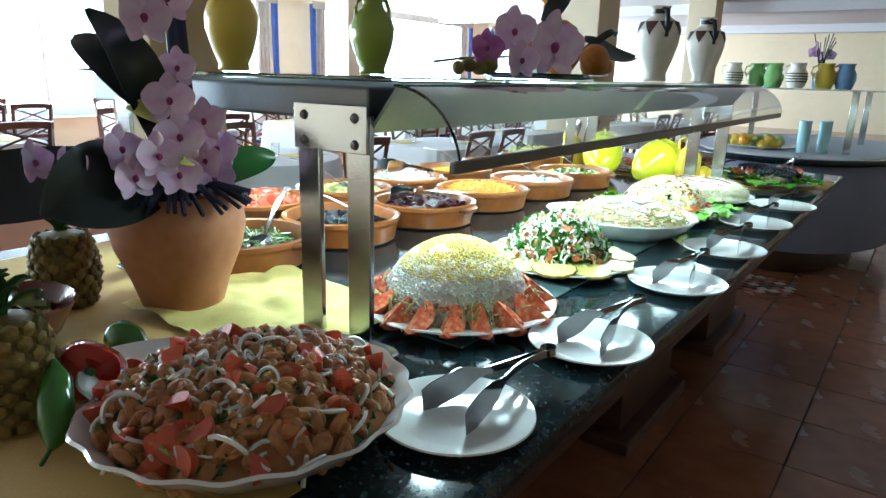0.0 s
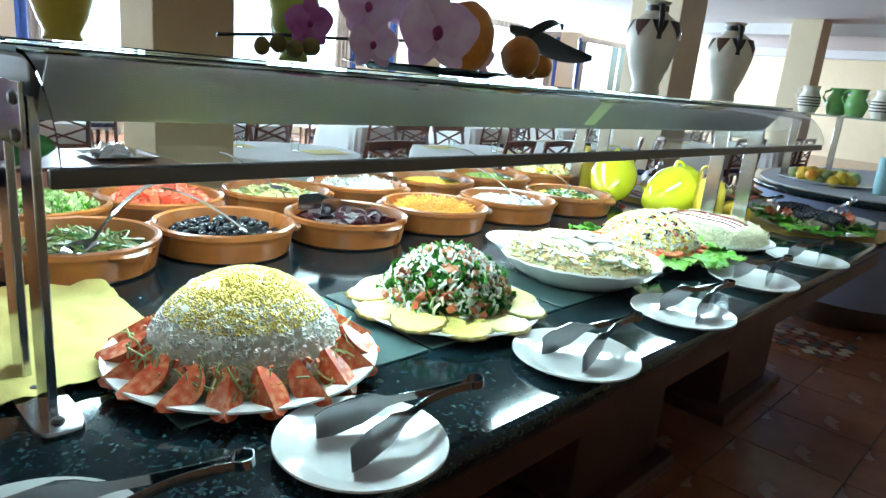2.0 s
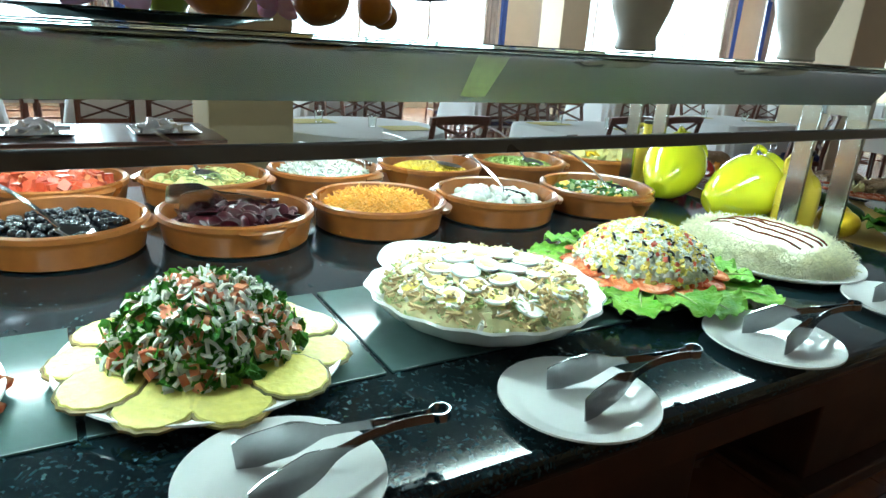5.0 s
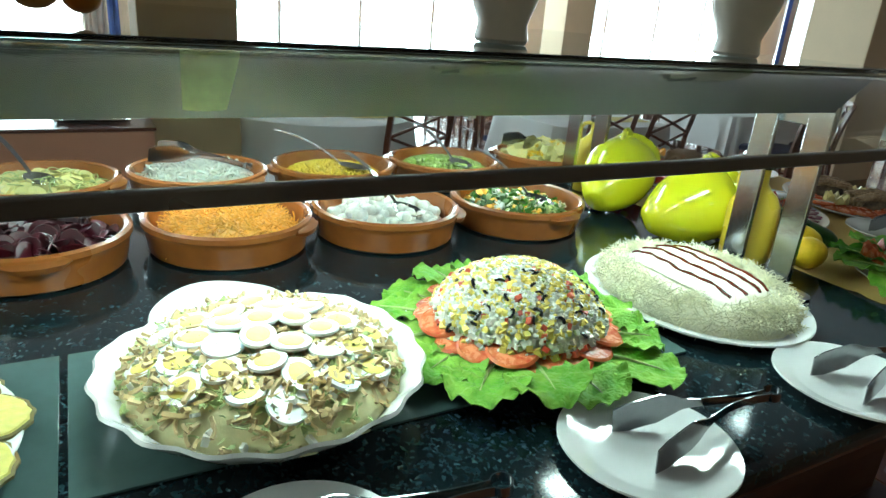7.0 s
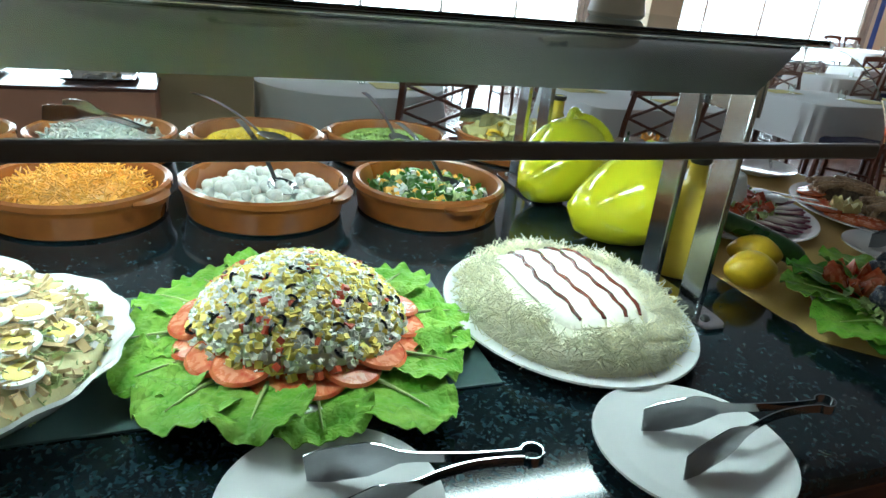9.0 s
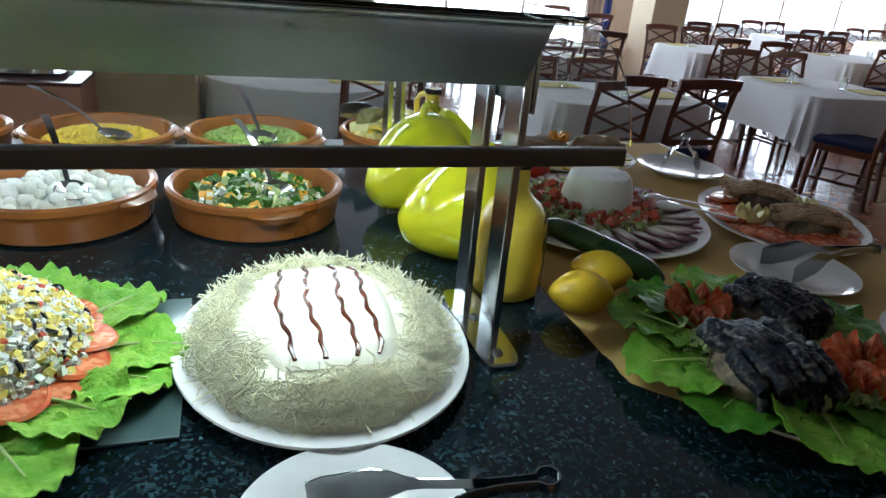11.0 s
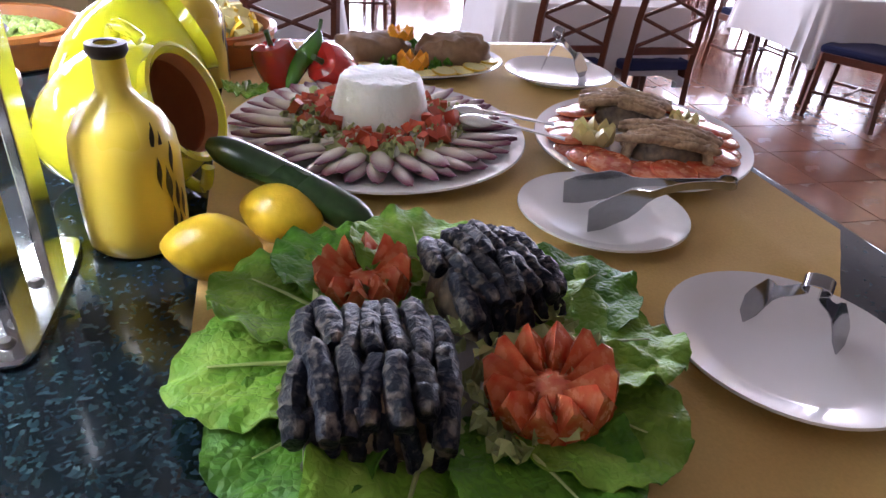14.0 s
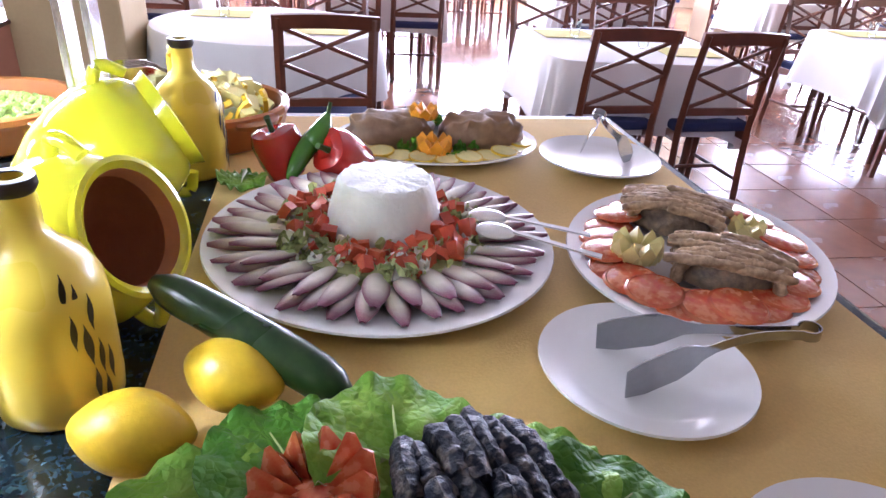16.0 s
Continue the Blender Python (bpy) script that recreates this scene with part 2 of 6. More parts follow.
PINE_RIND = mat("pineapple_rind", (0.26, 0.16, 0.03), 0.6, var=0.5, scale=60, bump=0.4, second=(0.10, 0.10, 0.02))
SPROUT = mat("sprout_shreds", (0.90, 0.86, 0.60), 0.5, var=0.35, island=True)
DRIZZLE = mat("brown_sauce", (0.12, 0.02, 0.008), 0.2, var=0.3)
PETAL = mat("orchid_petal", (0.66, 0.40, 0.68), 0.5, var=0.2, scale=30, bump=0.1, second=(0.78, 0.62, 0.78), sub=0.15, big=26)
PETAL_M = mat("magenta_petal", (0.36, 0.07, 0.36), 0.5, var=0.2, scale=30, bump=0.1, second=(0.50, 0.18, 0.48), big=26)
PETAL_D = mat("orchid_heart", (0.28, 0.02, 0.16), 0.5, var=0.3)
PETAL_Y = mat("lily_petal", (0.62, 0.58, 0.16), 0.5, var=0.2)
LEAF_D = mat("dark_leaf", (0.010, 0.018, 0.014), 0.3, var=0.4, scale=25, bump=0.15)
LEAF_G = mat("green_leaf", (0.035, 0.11, 0.02), 0.35, var=0.3, scale=25, bump=0.15)
STRAW_BLUE = mat("dark_blue_straw", (0.012, 0.018, 0.055), 0.6, var=0.5)
RED_GLAZE = mat("dark_red_glaze", (0.14, 0.02, 0.012), 0.15, var=0.3, coat=0.4)
BLUE_GLAZE = mat("blue_glaze", (0.18, 0.32, 0.55), 0.25, var=0.15, coat=0.3)
GREEN_GLAZE = mat("green_glaze", (0.25, 0.48, 0.14), 0.25, var=0.15, coat=0.3)
FOIL = mat("crumpled_foil", (0.75, 0.75, 0.77), 0.2, 1.0, var=0.1, scale=60, bump=0.6)
SALMON = mat("salmon_cloth", (0.55, 0.26, 0.17), 0.85, var=0.12, scale=200)
TAPE = mat("green_tape", (0.78, 0.88, 0.50), 0.6, var=0.25, scale=60)


def add_crinkle(m, scale, strength):
    """Puckered cells between veins."""
    n, l = m.node_tree.nodes, m.node_tree.links
    b = n["Principled BSDF"]
    old = b.inputs["Normal"].links[0].from_socket
    vo, bp, co = n.new("ShaderNodeTexVoronoi"), n.new("ShaderNodeBump"), n.new("ShaderNodeTexCoord")
    vo.feature, vo.inputs["Scale"].default_value = "DISTANCE_TO_EDGE", scale
    bp.inputs["Strength"].default_value, bp.inputs["Distance"].default_value = strength, 0.006
    l.new(co.outputs["Object"], vo.inputs["Vector"])
    l.new(vo.outputs["Distance"], bp.inputs["Height"])
    l.new(old, bp.inputs["Normal"])
    l.new(bp.outputs[0], b.inputs["Normal"])


add_crinkle(LETTUCE, 110, 0.5)
add_crinkle(LETTUCE_D, 110, 0.5)
ENDIVE = endive_material()
GLASS = glass_material("clear_glass")
GLASS_T = glass_material("teal_edge_glass", (0.75, 0.93, 0.88))
BOARD = mat("grey_green_board", (0.08, 0.125, 0.12), 0.12, var=0.15, scale=40, bump=0.02)
DIFFUSER = glow_material("lamp_diffuser", (0.90, 1.0, 0.90), 70.0)
BACKGLOW = glow_material("bright_outdoors", (0.97, 0.99, 1.0), 3.0)


# ---- building helpers ----
def part(name, bm, material, parent, label="", m=None, smooth=True):
    me = bpy.data.meshes.new(name)
    if isinstance(bm, tuple):
        me.from_pydata([tuple(v) for v in bm[0]], [], [tuple(f) for f in bm[1]])
    else:
        bmesh.ops.recalc_face_normals(bm, faces=bm.faces)
        bm.to_mesh(me)
        bm.free()
    if smooth:
        me.polygons.foreach_set("use_smooth", [True] * len(me.polygons))
        me.set_sharp_from_angle(angle=radians(42))
        if 6 < len(me.polygons) < 300:
            # broad flat faces of bevelled boxes keep their own normal
            sizes = [p.area for p in me.polygons]
            middle = sorted(sizes)[len(sizes) // 2]
            for p in me.polygons:
                if p.area > 6 * middle and len(p.vertices) == 4 and max(abs(c) for c in p.normal) > 0.9995:
                    p.use_smooth = False
    me.materials.append(material)
    ob = new(name, me)
    ob.parent = parent
    if m is not None:
        ob.matrix_basis = m
    if label:
        ob["label"] = label
    return ob


def again(ob, m, parent=None):
    """A further piece that shares the mesh of ob."""
    o = new(ob.name.split(".")[0], ob.data)
    o.parent = parent or ob.parent
    o.matrix_basis = m
    if "label" in ob:
        o["label"] = ob["label"]
    return o


def thing(name, x, y, z, label, category, rz=0, group="", kind=""):
    e = new(name)
    e.empty_display_size = 0.05
    e.matrix_basis = pose(x, y, z, 0, 0, rz)
    return tagged(e, label, category, group, kind)


def add_box(bm, lo, hi, bevel=0.0, m=None, seg=2):
    c = [(a + b) / 2 for a, b in zip(lo, hi)]
    s = [b - a for a, b in zip(lo, hi)]
    vs = bmesh.ops.create_cube(bm, size=1, matrix=Matrix.Translation(c) @ Matrix.Diagonal((*s, 1)))["verts"]
    if bevel:
        es = list({e for v in vs for e in v.link_edges})
        vs = list({v for f in bmesh.ops.bevel(bm, geom=es, offset=bevel, segments=seg, affect="EDGES", profile=0.5)["faces"] for v in f.verts} | {v for v in vs if v.is_valid})
    if m is not None:
        bmesh.ops.transform(bm, matrix=m, verts=[v for v in vs if v.is_valid])
    return bm


def box(lo, hi, bevel=0.0, m=None):
    return add_box(bmesh.new(), lo, hi, bevel, m)


def lathe(profile, seg=48, shape=None, cap=True):
    """Turns (radius, height) pairs round z; shape(angle, k) scales the radius, k being the place along the profile."""
    vs, fs, k = [], [], len(profile)
    for i in range(seg):
        a = 2 * math.pi * i / seg
        for j, (r, z) in enumerate(profile):
            q = shape(a, j / (k - 1)) if shape else 1
            vs.append((r * q * math.cos(a), r * q * math.sin(a), z))
    for i in range(seg):
        for j in range(k - 1):
            n = (i + 1) % seg
            fs.append((i * k + j, n * k + j, n * k + j + 1, i * k + j + 1))
    bm = bmesh.new()
    bv = [bm.verts.new(v) for v in vs]
    for f in fs:
        bm.faces.new([bv[i] for i in f])
    bmesh.ops.remove_doubles(bm, verts=bm.verts, dist=1e-5)
    return bm


def tube(points, radius, seg=8, flat=1.0, bm=None):
    """A round bar along points; radius may be a list. flat squeezes it across."""
    bm = bm or bmesh.new()
    pts = [Vector(p) for p in points]
    rings = []
    for i, p in enumerate(pts):
        d = (pts[min(i + 1, len(pts) - 1)] - pts[max(i - 1, 0)]).normalized()
        ref = Vector((0, 0, 1)) if abs(d.z) < 0.9 else Vector((1, 0, 0))
        u = d.cross(ref).normalized()
        w = u.cross(d)
        r = radius[i] if isinstance(radius, (list, tuple)) else radius
        rings.append([bm.verts.new(p + u * math.cos(2 * math.pi * k / seg) * r * flat + w * math.sin(2 * math.pi * k / seg) * r) for k in range(seg)])
    for a, b in zip(rings, rings[1:]):
        for k in range(seg):
            bm.faces.new((a[k], a[(k + 1) % seg], b[(k + 1) % seg], b[k]))
    bm.faces.new(rings[0][::-1])
    bm.faces.new(rings[-1])
    return bm


def ribbon(points, widths, thick, across):
    """A strap along points, with widths along the unit vector(s) across."""
    bm = bmesh.new()
    pts = [Vector(p) for p in points]
    ac = Vector(across)
    rows = []
    for i, p in enumerate(pts):
        d = (pts[min(i + 1, len(pts) - 1)] - pts[max(i - 1, 0)]).normalized()
        nrm = d.cross(ac).normalized() * thick / 2
        w = ac * widths[i] / 2
        rows.append([bm.verts.new(p + s) for s in (w + nrm, w - nrm, -w - nrm, -w + nrm)])
    for a, b in zip(rows, rows[1:]):
        for k in range(4):
            bm.faces.new((a[k], a[(k + 1) % 4], b[(k + 1) % 4], b[k]))
    bm.faces.new(rows[0][::-1])
    bm.faces.new(rows[-1])
    return bm


def ball(rx, ry, rz, rough=0.0, freq=20.0, sub=3, m=None, seed=0.0):
    bm = bmesh.new()
    bmesh.ops.create_icosphere(bm, subdivisions=sub, radius=1)
    for v in bm.verts:
        c = Vector((v.co.x * rx, v.co.y * ry, v.co.z * rz))
        k = 1 + rough * noise.noise(c * freq + Vector((seed, seed * 2, 0)))
        v.co = c * k
    if m is not None:
        bmesh.ops.transform(bm, matrix=m, verts=bm.verts)
    return bm


def dome(rx, ry, h, power=0.8, rough=0.1, freq=25.0, seed=0.0, seg=48, rings=14):
    """A heap: flat below, domed above, with a lumpy skin."""
    prof = []
    for j in range(rings + 1):
        q = j / rings
        prof.append((max(math.cos(q * math.pi / 2) ** power, 0.0), math.sin(q * math.pi / 2)))
    bm = lathe([(1.0, -0.02)] + prof, seg)
    for v in bm.verts:
        c = Vector((v.co.x * rx, v.co.y * ry, v.co.z * h))
        k = noise.noise(c * freq + Vector((seed, 3 * seed, 7))) * rough
        v.co = Vector((c.x * (1 + k), c.y * (1 + k), c.z * (1 + k * 1.4)))
    return bm


def grid_sheet(nu, nv, fn, thick=0.0):
    """A sheet from fn(u, v) -> point, u and v from 0 to 1, closed with a lower skin where thick."""
    bm = bmesh.new()
    up = [[bm.verts.new(fn(i / (nu - 1), j / (nv - 1))) for j in range(nv)] for i in range(nu)]
    for i in range(nu - 1):
        for j in range(nv - 1):
            bm.faces.new((up[i][j], up[i + 1][j], up[i + 1][j + 1], up[i][j + 1]))
    if thick:
        bmesh.ops.recalc_face_normals(bm, faces=bm.faces)
        bm.normal_update()
        dn = [[bm.verts.new(v.co - v.normal * thick) for v in row] for row in up]
        for i in range(nu - 1):
            for j in range(nv - 1):
                bm.faces.new((dn[i][j], dn[i][j + 1], dn[i + 1][j + 1], dn[i + 1][j]))
        rim = [(i, 0) for i in range(nu)] + [(nu - 1, j) for j in range(1, nv)] + [(i, nv - 1) for i in range(nu - 2, -1, -1)] + [(0, j) for j in range(nv - 2, 0, -1)]
        for (a, b), (c, d) in zip(rim, rim[1:] + rim[:1]):
            bm.faces.new((up[a][b], up[c][d], dn[c][d], dn[a][b]))
    return bm


def as_data(bm):
    bm.verts.index_update()
    d = (np.array([v.co[:] for v in bm.verts]), [[v.index for v in f.verts] for f in bm.faces])
    bm.free()
    return d


def chip(a=1.0, b=1.0, c=1.0):
    return as_data(add_box(bmesh.new(), (-a / 2, -b / 2, -c / 2), (a / 2, b / 2, c / 2)))


def strip(length=1.0, w=0.08, bend=0.5, n=5):
    pts = [((i / (n - 1) - 0.5) * length, bend * (0.25 - (i / (n - 1) - 0.5) ** 2) * length, 0) for i in range(n)]
    return as_data(tube(pts, w / 2, 4))


def hoop(r=1.0, w=0.16, arc=1.0):
    n = 12
    pts = [(r * math.cos(2 * math.pi * arc * i / n), r * math.sin(2 * math.pi * arc * i / n), 0) for i in range(n + 1)]
    return as_data(tube(pts, w, 4))


def disc(r=1.0, h=0.2, seg=12):
    return as_data(lathe([(0, -h / 2), (r * 0.93, -h / 2), (r, 0), (r * 0.93, h / 2), (0, h / 2)], seg))


def bead(sub=1):
    return as_data(ball(1, 1, 1, sub=sub))


def crinkle(n=4):
    """A small curled scrap of leaf."""
    return as_data(grid_sheet(n, 3, lambda u, v: Vector((u - 0.5, (v - 0.5) * 0.6 * math.sin(math.pi * (0.15 + 0.8 * u)), 0.16 * math.sin(5 * u + 4 * v)))))


def scatter(template, count, place, size, tilt=180.0, seed=1):
    """Many bits in one mesh. place(rng) gives a point, size(rng) a scale or a triple."""
    rng = random.Random(seed)
    vs, fs, off = [], [], 0
    tv, tf = template
    for _ in range(count):
        p, s = place(rng), size(rng)
        s = (s, s, s) if isinstance(s, float) else s
        e = Euler((radians(rng.uniform(-tilt, tilt)), radians(rng.uniform(-tilt, tilt)), rng.uniform(0, 6.283)))
        r = np.array(e.to_matrix())
        vs.append((tv * np.array(s)) @ r.T + np.array(p))
        fs.extend([[i + off for i in f] for f in tf])
        off += len(tv)
    return (np.concatenate(vs), fs)


def on_dome(rx, ry, h, power=0.8, lo=0.0, hi=1.0, lift=0.0):
    """Random places on the skin of a heap, lo to hi from foot to top."""
    def place(rng):
        c0, c1 = math.cos(hi * math.pi / 2) ** power, math.cos(lo * math.pi / 2) ** power
        q = math.acos(min(1.0, math.sqrt(rng.uniform(c0 * c0, c1 * c1)) ** (1 / power))) * 2 / math.pi
        a = rng.uniform(0, 6.283)
        c = math.cos(q * math.pi / 2) ** power
        return (rx * c * math.cos(a), ry * c * math.sin(a), h * math.sin(q * math.pi / 2) + lift)
    return place


def on_ring(r0, r1, z0, z1):
    def place(rng):
        a, r = rng.uniform(0, 6.283), math.sqrt(rng.uniform(r0 * r0, r1 * r1))
        return (r * math.cos(a), r * math.sin(a), rng.uniform(z0, z1))
    return place


def between(a, b):
    return lambda rng: rng.uniform(a, b)


def bits(name, template, count, place, size, material, parent, seed, label="", tilt=180.0):
    ob = part(name, scatter(template, count, place, size, tilt, seed), material, parent, label, smooth=False)
    ob["kind"] = "stuff"
    return ob

# ---- structure ----
X1, Y0, Y1, CEIL_Z = 6.5, -5.0, 24.0, 3.05
floor = tagged(part("floor", box((WALL_X - 0.2, Y0 - 0.2, -0.12), (X1 + 0.2, Y1 + 0.2, -0.006)), GROUT, None, "dark grout bed under glossy terracotta tiles"), category="floor", kind="structure")
ceiling_bm = box((WALL_X - 0.2, Y0 - 0.2, CEIL_Z), (X1 + 0.2, Y1 + 0.2, CEIL_Z + 0.15))
for yb in (1.0, 8.4, 15.8, 22.0):
    add_box(ceiling_bm, (WALL_X + 0.02, yb - 0.25, CEIL_Z - 0.22), (X1 - 0.02, yb + 0.25, CEIL_Z + 0.01), 0.01)
tagged(part("ceiling", ceiling_bm, CEIL, None, "white painted ceiling with shallow beams", smooth=False), category="ceiling", kind="structure")
SILL, HEAD = 0.55, 2.9
wall_w = bmesh.new()
edges = [Y0] + [e for w in WINDOWS for e in w] + [Y1]
add_box(wall_w, (WALL_X - 0.2, Y0, 0), (WALL_X, Y1, SILL))
add_box(wall_w, (WALL_X - 0.2, Y0, HEAD), (WALL_X, Y1, CEIL_Z))
for a, b in zip(edges[::2], edges[1::2]):
    if b - a > 0.01:
        add_box(wall_w, (WALL_X - 0.2, a, SILL), (WALL_X, b, HEAD))
tagged(part("wall_west", wall_w, PLASTER, None, "cream plastered wall with wide bright windows", smooth=False), category="wall", kind="structure")
# the east wall is unseen: its distance and ochre tone limit the bounce light
for nm, lo, hi in (("wall_east", (X1, Y0, 0), (X1 + 0.2, Y1, CEIL_Z)), ("wall_south", (WALL_X, Y0 - 0.2, 0), (X1, Y0, CEIL_Z)), ("wall_north", (WALL_X, Y1, 0), (X1, Y1 + 0.2, CEIL_Z))):
    tagged(part(nm, box(lo, hi), OCHRE if nm == "wall_east" else PLASTER, None, "plain plastered dining room wall", smooth=False), category="wall", kind="structure")
tagged(part("backdrop", box((-30, -30, -3), (-29.8, 50, 14)), BACKGLOW, None, "overexposed white daylight outside"), category="backdrop", kind="structure")
tagged(part("ground", box((-80, -60, -0.6), (WALL_X - 0.3, 80, -0.4)), mat("pale_ground", (0.45, 0.42, 0.38), 0.9), None, "pale ground outside the windows"), category="ground", kind="structure")
for i, (a, b) in enumerate(WINDOWS):
    w = thing("window_%d" % (i + 1), WALL_X - 0.1, (a + b) / 2, SILL, "wide white-framed window full of bright daylight", "window", kind="structure")
    h, L = HEAD - SILL, b - a
    part("window_sill", box((-0.1, -L / 2, -0.03), (0.18, L / 2, 0.0), 0.008), FRAME_W, w)
    n = 4
    for k in range(n + 1):
        y = -L / 2 + 0.03 + (L - 0.06) * k / n
        part("mullion", box((-0.03, y - 0.03, 0.004), (0.03, y + 0.03, h - 0.004), 0.005), FRAME_W, w)
    part("window_head", box((-0.03, -L / 2 + 0.06, h - 0.07), (0.03, L / 2 - 0.06, h - 0.004), 0.005), FRAME_W, w)


def curtain(x, y0, y1, z0, z1, material, label):
    n = max(10, int((y1 - y0) / 0.03))
    bm = grid_sheet(n, 6, lambda u, v: Vector((0.035 * math.sin(u * (y1 - y0) * 55) + 0.01 * math.sin(9 * u + 5 * v), (u - 0.5) * (y1 - y0), v * (z1 - z0))), 0.004)
    c = part("curtain", bm, material, None)
    c.matrix_basis = pose(x, (y0 + y1) / 2, z0)
    return tagged(c, label, "curtain", "window curtains")


for a, b in WINDOWS:
    for y, s in ((a, 1), (b, -1)):
        p, q = sorted((y, y + s * 0.34))
        curtain(WALL_X + 0.1, p, q, 0.1, 2.88, CURTAIN, "patterned beige curtain gathered beside a window")
        p, q = sorted((y - s * 0.02, y - s * 0.18))
        curtain(WALL_X + 0.16, p, q, 0.1, 2.88, CURTAIN_B, "narrow blue curtain gathered beside a window")
    v = part("valance", grid_sheet(int((b - a) * 14), 3, lambda u, w: Vector((0.02 * math.sin(u * (b - a) * 40), (u - 0.5) * (b - a + 0.3), -0.16 * w)), 0.004), CURTAIN, None)
    v.matrix_basis = pose(WALL_X + 0.22, (a + b) / 2, 2.94)
    tagged(v, "patterned beige valance hanging over a window", "valance", "window valances")


def pillar(x, y, s, material):
    bm = box((-s / 2, -s / 2, 0), (s / 2, s / 2, CEIL_Z), 0.012)
    p = part("pillar", bm, material, None)
    p.matrix_basis = pose(x, y, 0)
    return tagged(p, "square plastered pillar rising to the ceiling", "pillar", "pillars", "structure")


pillar(-4.03, 2.45, 0.5, OCHRE)
pillar(-4.25, 9.1, 0.7, PLASTER)
for x, y in ((-4.3, 15.0), (-8.6, 8.75), (2.6, 8.75), (2.6, 2.4)):
    pillar(x, y, 0.55, PLASTER)

# ---- buffet counter ----
CZ, CX0, CX1, CY0, CY1 = 0.9, -2.02, -0.37, -0.32, 4.385
counter = thing("buffet_counter", (CX0 + CX1) / 2, (CY0 + CY1) / 2, 0, "long buffet counter with dark speckled granite top", "counter")
hx, hy = (CX1 - CX0) / 2, (CY1 - CY0) / 2
part("worktop", box((-hx, -hy, CZ - 0.045), (hx, hy, CZ), 0.018), GRANITE, counter, "polished dark green-black granite top")
part("apron", box((-hx + 0.1, -hy + 0.1, CZ - 0.2), (hx - 0.1, hy - 0.1, CZ - 0.045)), PANEL, counter, "dark wood apron")
part("core", box((-hx + 0.35, -hy + 0.25, 0), (hx - 0.75, hy - 0.25, CZ - 0.2)), PANEL, counter, "dark wooden core panel")
for y in (-1.55, 0.55, 1.75):
    part("plinth", box((hx - 0.748, y - 0.3, 0.06), (hx - 0.42, y + 0.3, CZ - 0.2), 0.01), PANEL, counter, "dark reddish wooden support")
    part("plinth_base", box((hx - 0.748, y - 0.36, 0), (hx - 0.36, y + 0.36, 0.06), 0.01), PANEL, counter)

# ---- island beyond ----
island = thing("buffet_island", -0.9, 6.45, 0, "rounded buffet island with granite rim and blue-grey skirt", "counter")


def rounded(hx, hy, z0, z1, power=2.6, n=64, bevel=0.01):
    def ring(k):
        out = []
        for i in range(n):
            a = 2 * math.pi * i / n
            c, s = math.cos(a), math.sin(a)
            out.append((hx * k * math.copysign(abs(c) ** (2 / power), c), hy * k * math.copysign(abs(s) ** (2 / power), s)))
        return out
    bm = bmesh.new()
    b = bevel / max(hx, hy)
    rows = [[bm.verts.new((x, y, z)) for x, y in ring(k)] for k, z in ((1 - b, z0), (1, z0 + bevel), (1, z1 - bevel), (1 - b, z1))]
    for p, q in zip(rows, rows[1:]):
        for i in range(n):
            bm.faces.new((p[i], p[(i + 1) % n], q[(i + 1) % n], q[i]))
    bm.faces.new(rows[0][::-1])
    bm.faces.new(rows[-1])
    return bm


part("worktop", rounded(0.84, 1.36, 0.855, 0.9, 2.2, bevel=0.016), GRANITE, island, "dark granite rim")
part("inset", rounded(0.78, 1.28, 0.896, 0.905, 2.2, bevel=0.003), mat("pale_cloth", (0.62, 0.63, 0.68), 0.8, var=0.1), island, "pale cloth spread")
part("skirt", rounded(0.78, 1.28, 0.22, 0.855, 2.2, bevel=0.004), SKIRT, island, "blue-grey tapered skirt")
part("base", rounded(0.5, 1.0, 0, 0.22, 2.2, bevel=0.01), PANEL, island, "dark wooden base")

# ---- sneeze guard ----
guard = thing("sneeze_guard", -1.2, 2.04, CZ, "stainless steel heated sneeze guard with curved glass", "sneeze guard")
GY = 1.21
foot_bm = rounded(0.122, 0.032, 0, 0.009, 5, 40, 0.003)
foot = part("foot", foot_bm, STEEL, guard, "brushed steel foot plate", pose(0.365, -GY, 0))
for x, y in ((0.365, GY), (-0.31, -GY), (-0.31, GY)):
    again(foot, pose(x, y, 0))
post = part("post", box((-0.0275, -0.006, 0.007), (0.0275, 0.006, 0.43), 0.002), STEEL, guard, "flat polished steel upright", pose(0.41, -GY, 0))
screw = part("screw", lathe([(0, 0.006), (0.006, 0.005), (0.009, 0.001), (0.009, 0.0)], 16), RAIL, guard, "", pose(0.455, -GY, 0.009))
for x in (0.285, 0.41, -0.24, -0.36):
    for y in (-GY, GY):
        if (x, y) != (0.41, -GY):
            again(post, pose(x, y, 0))
for x in (0.455, -0.405, 0.347, -0.198):
    for y in (-GY, GY):
        if (x, y) != (0.455, -GY):
            again(screw, pose(x, y, 0.009))
bracket = part("bracket", box((0.2575, -0.004, 0.365), (0.4375, 0.002, 0.446), 0.0015), STEEL, guard, "polished steel bracket plate", pose(0, -GY - 0.01, 0))
again(bracket, pose(0, GY + 0.012, 0))
for x in (0.285, 0.41):
    for z in (0.38, 0.425):
        for y, t in ((-GY - 0.014, 90), (GY + 0.014, -90)):
            again(screw, pose(x, y, z, t, 0, 0))
part("hood", box((-0.5, -GY - 0.0, 0.418), (0.43, GY + 0.0, 0.478), 0.006), HOOD_STEEL, guard, "grey steel lamp hood")
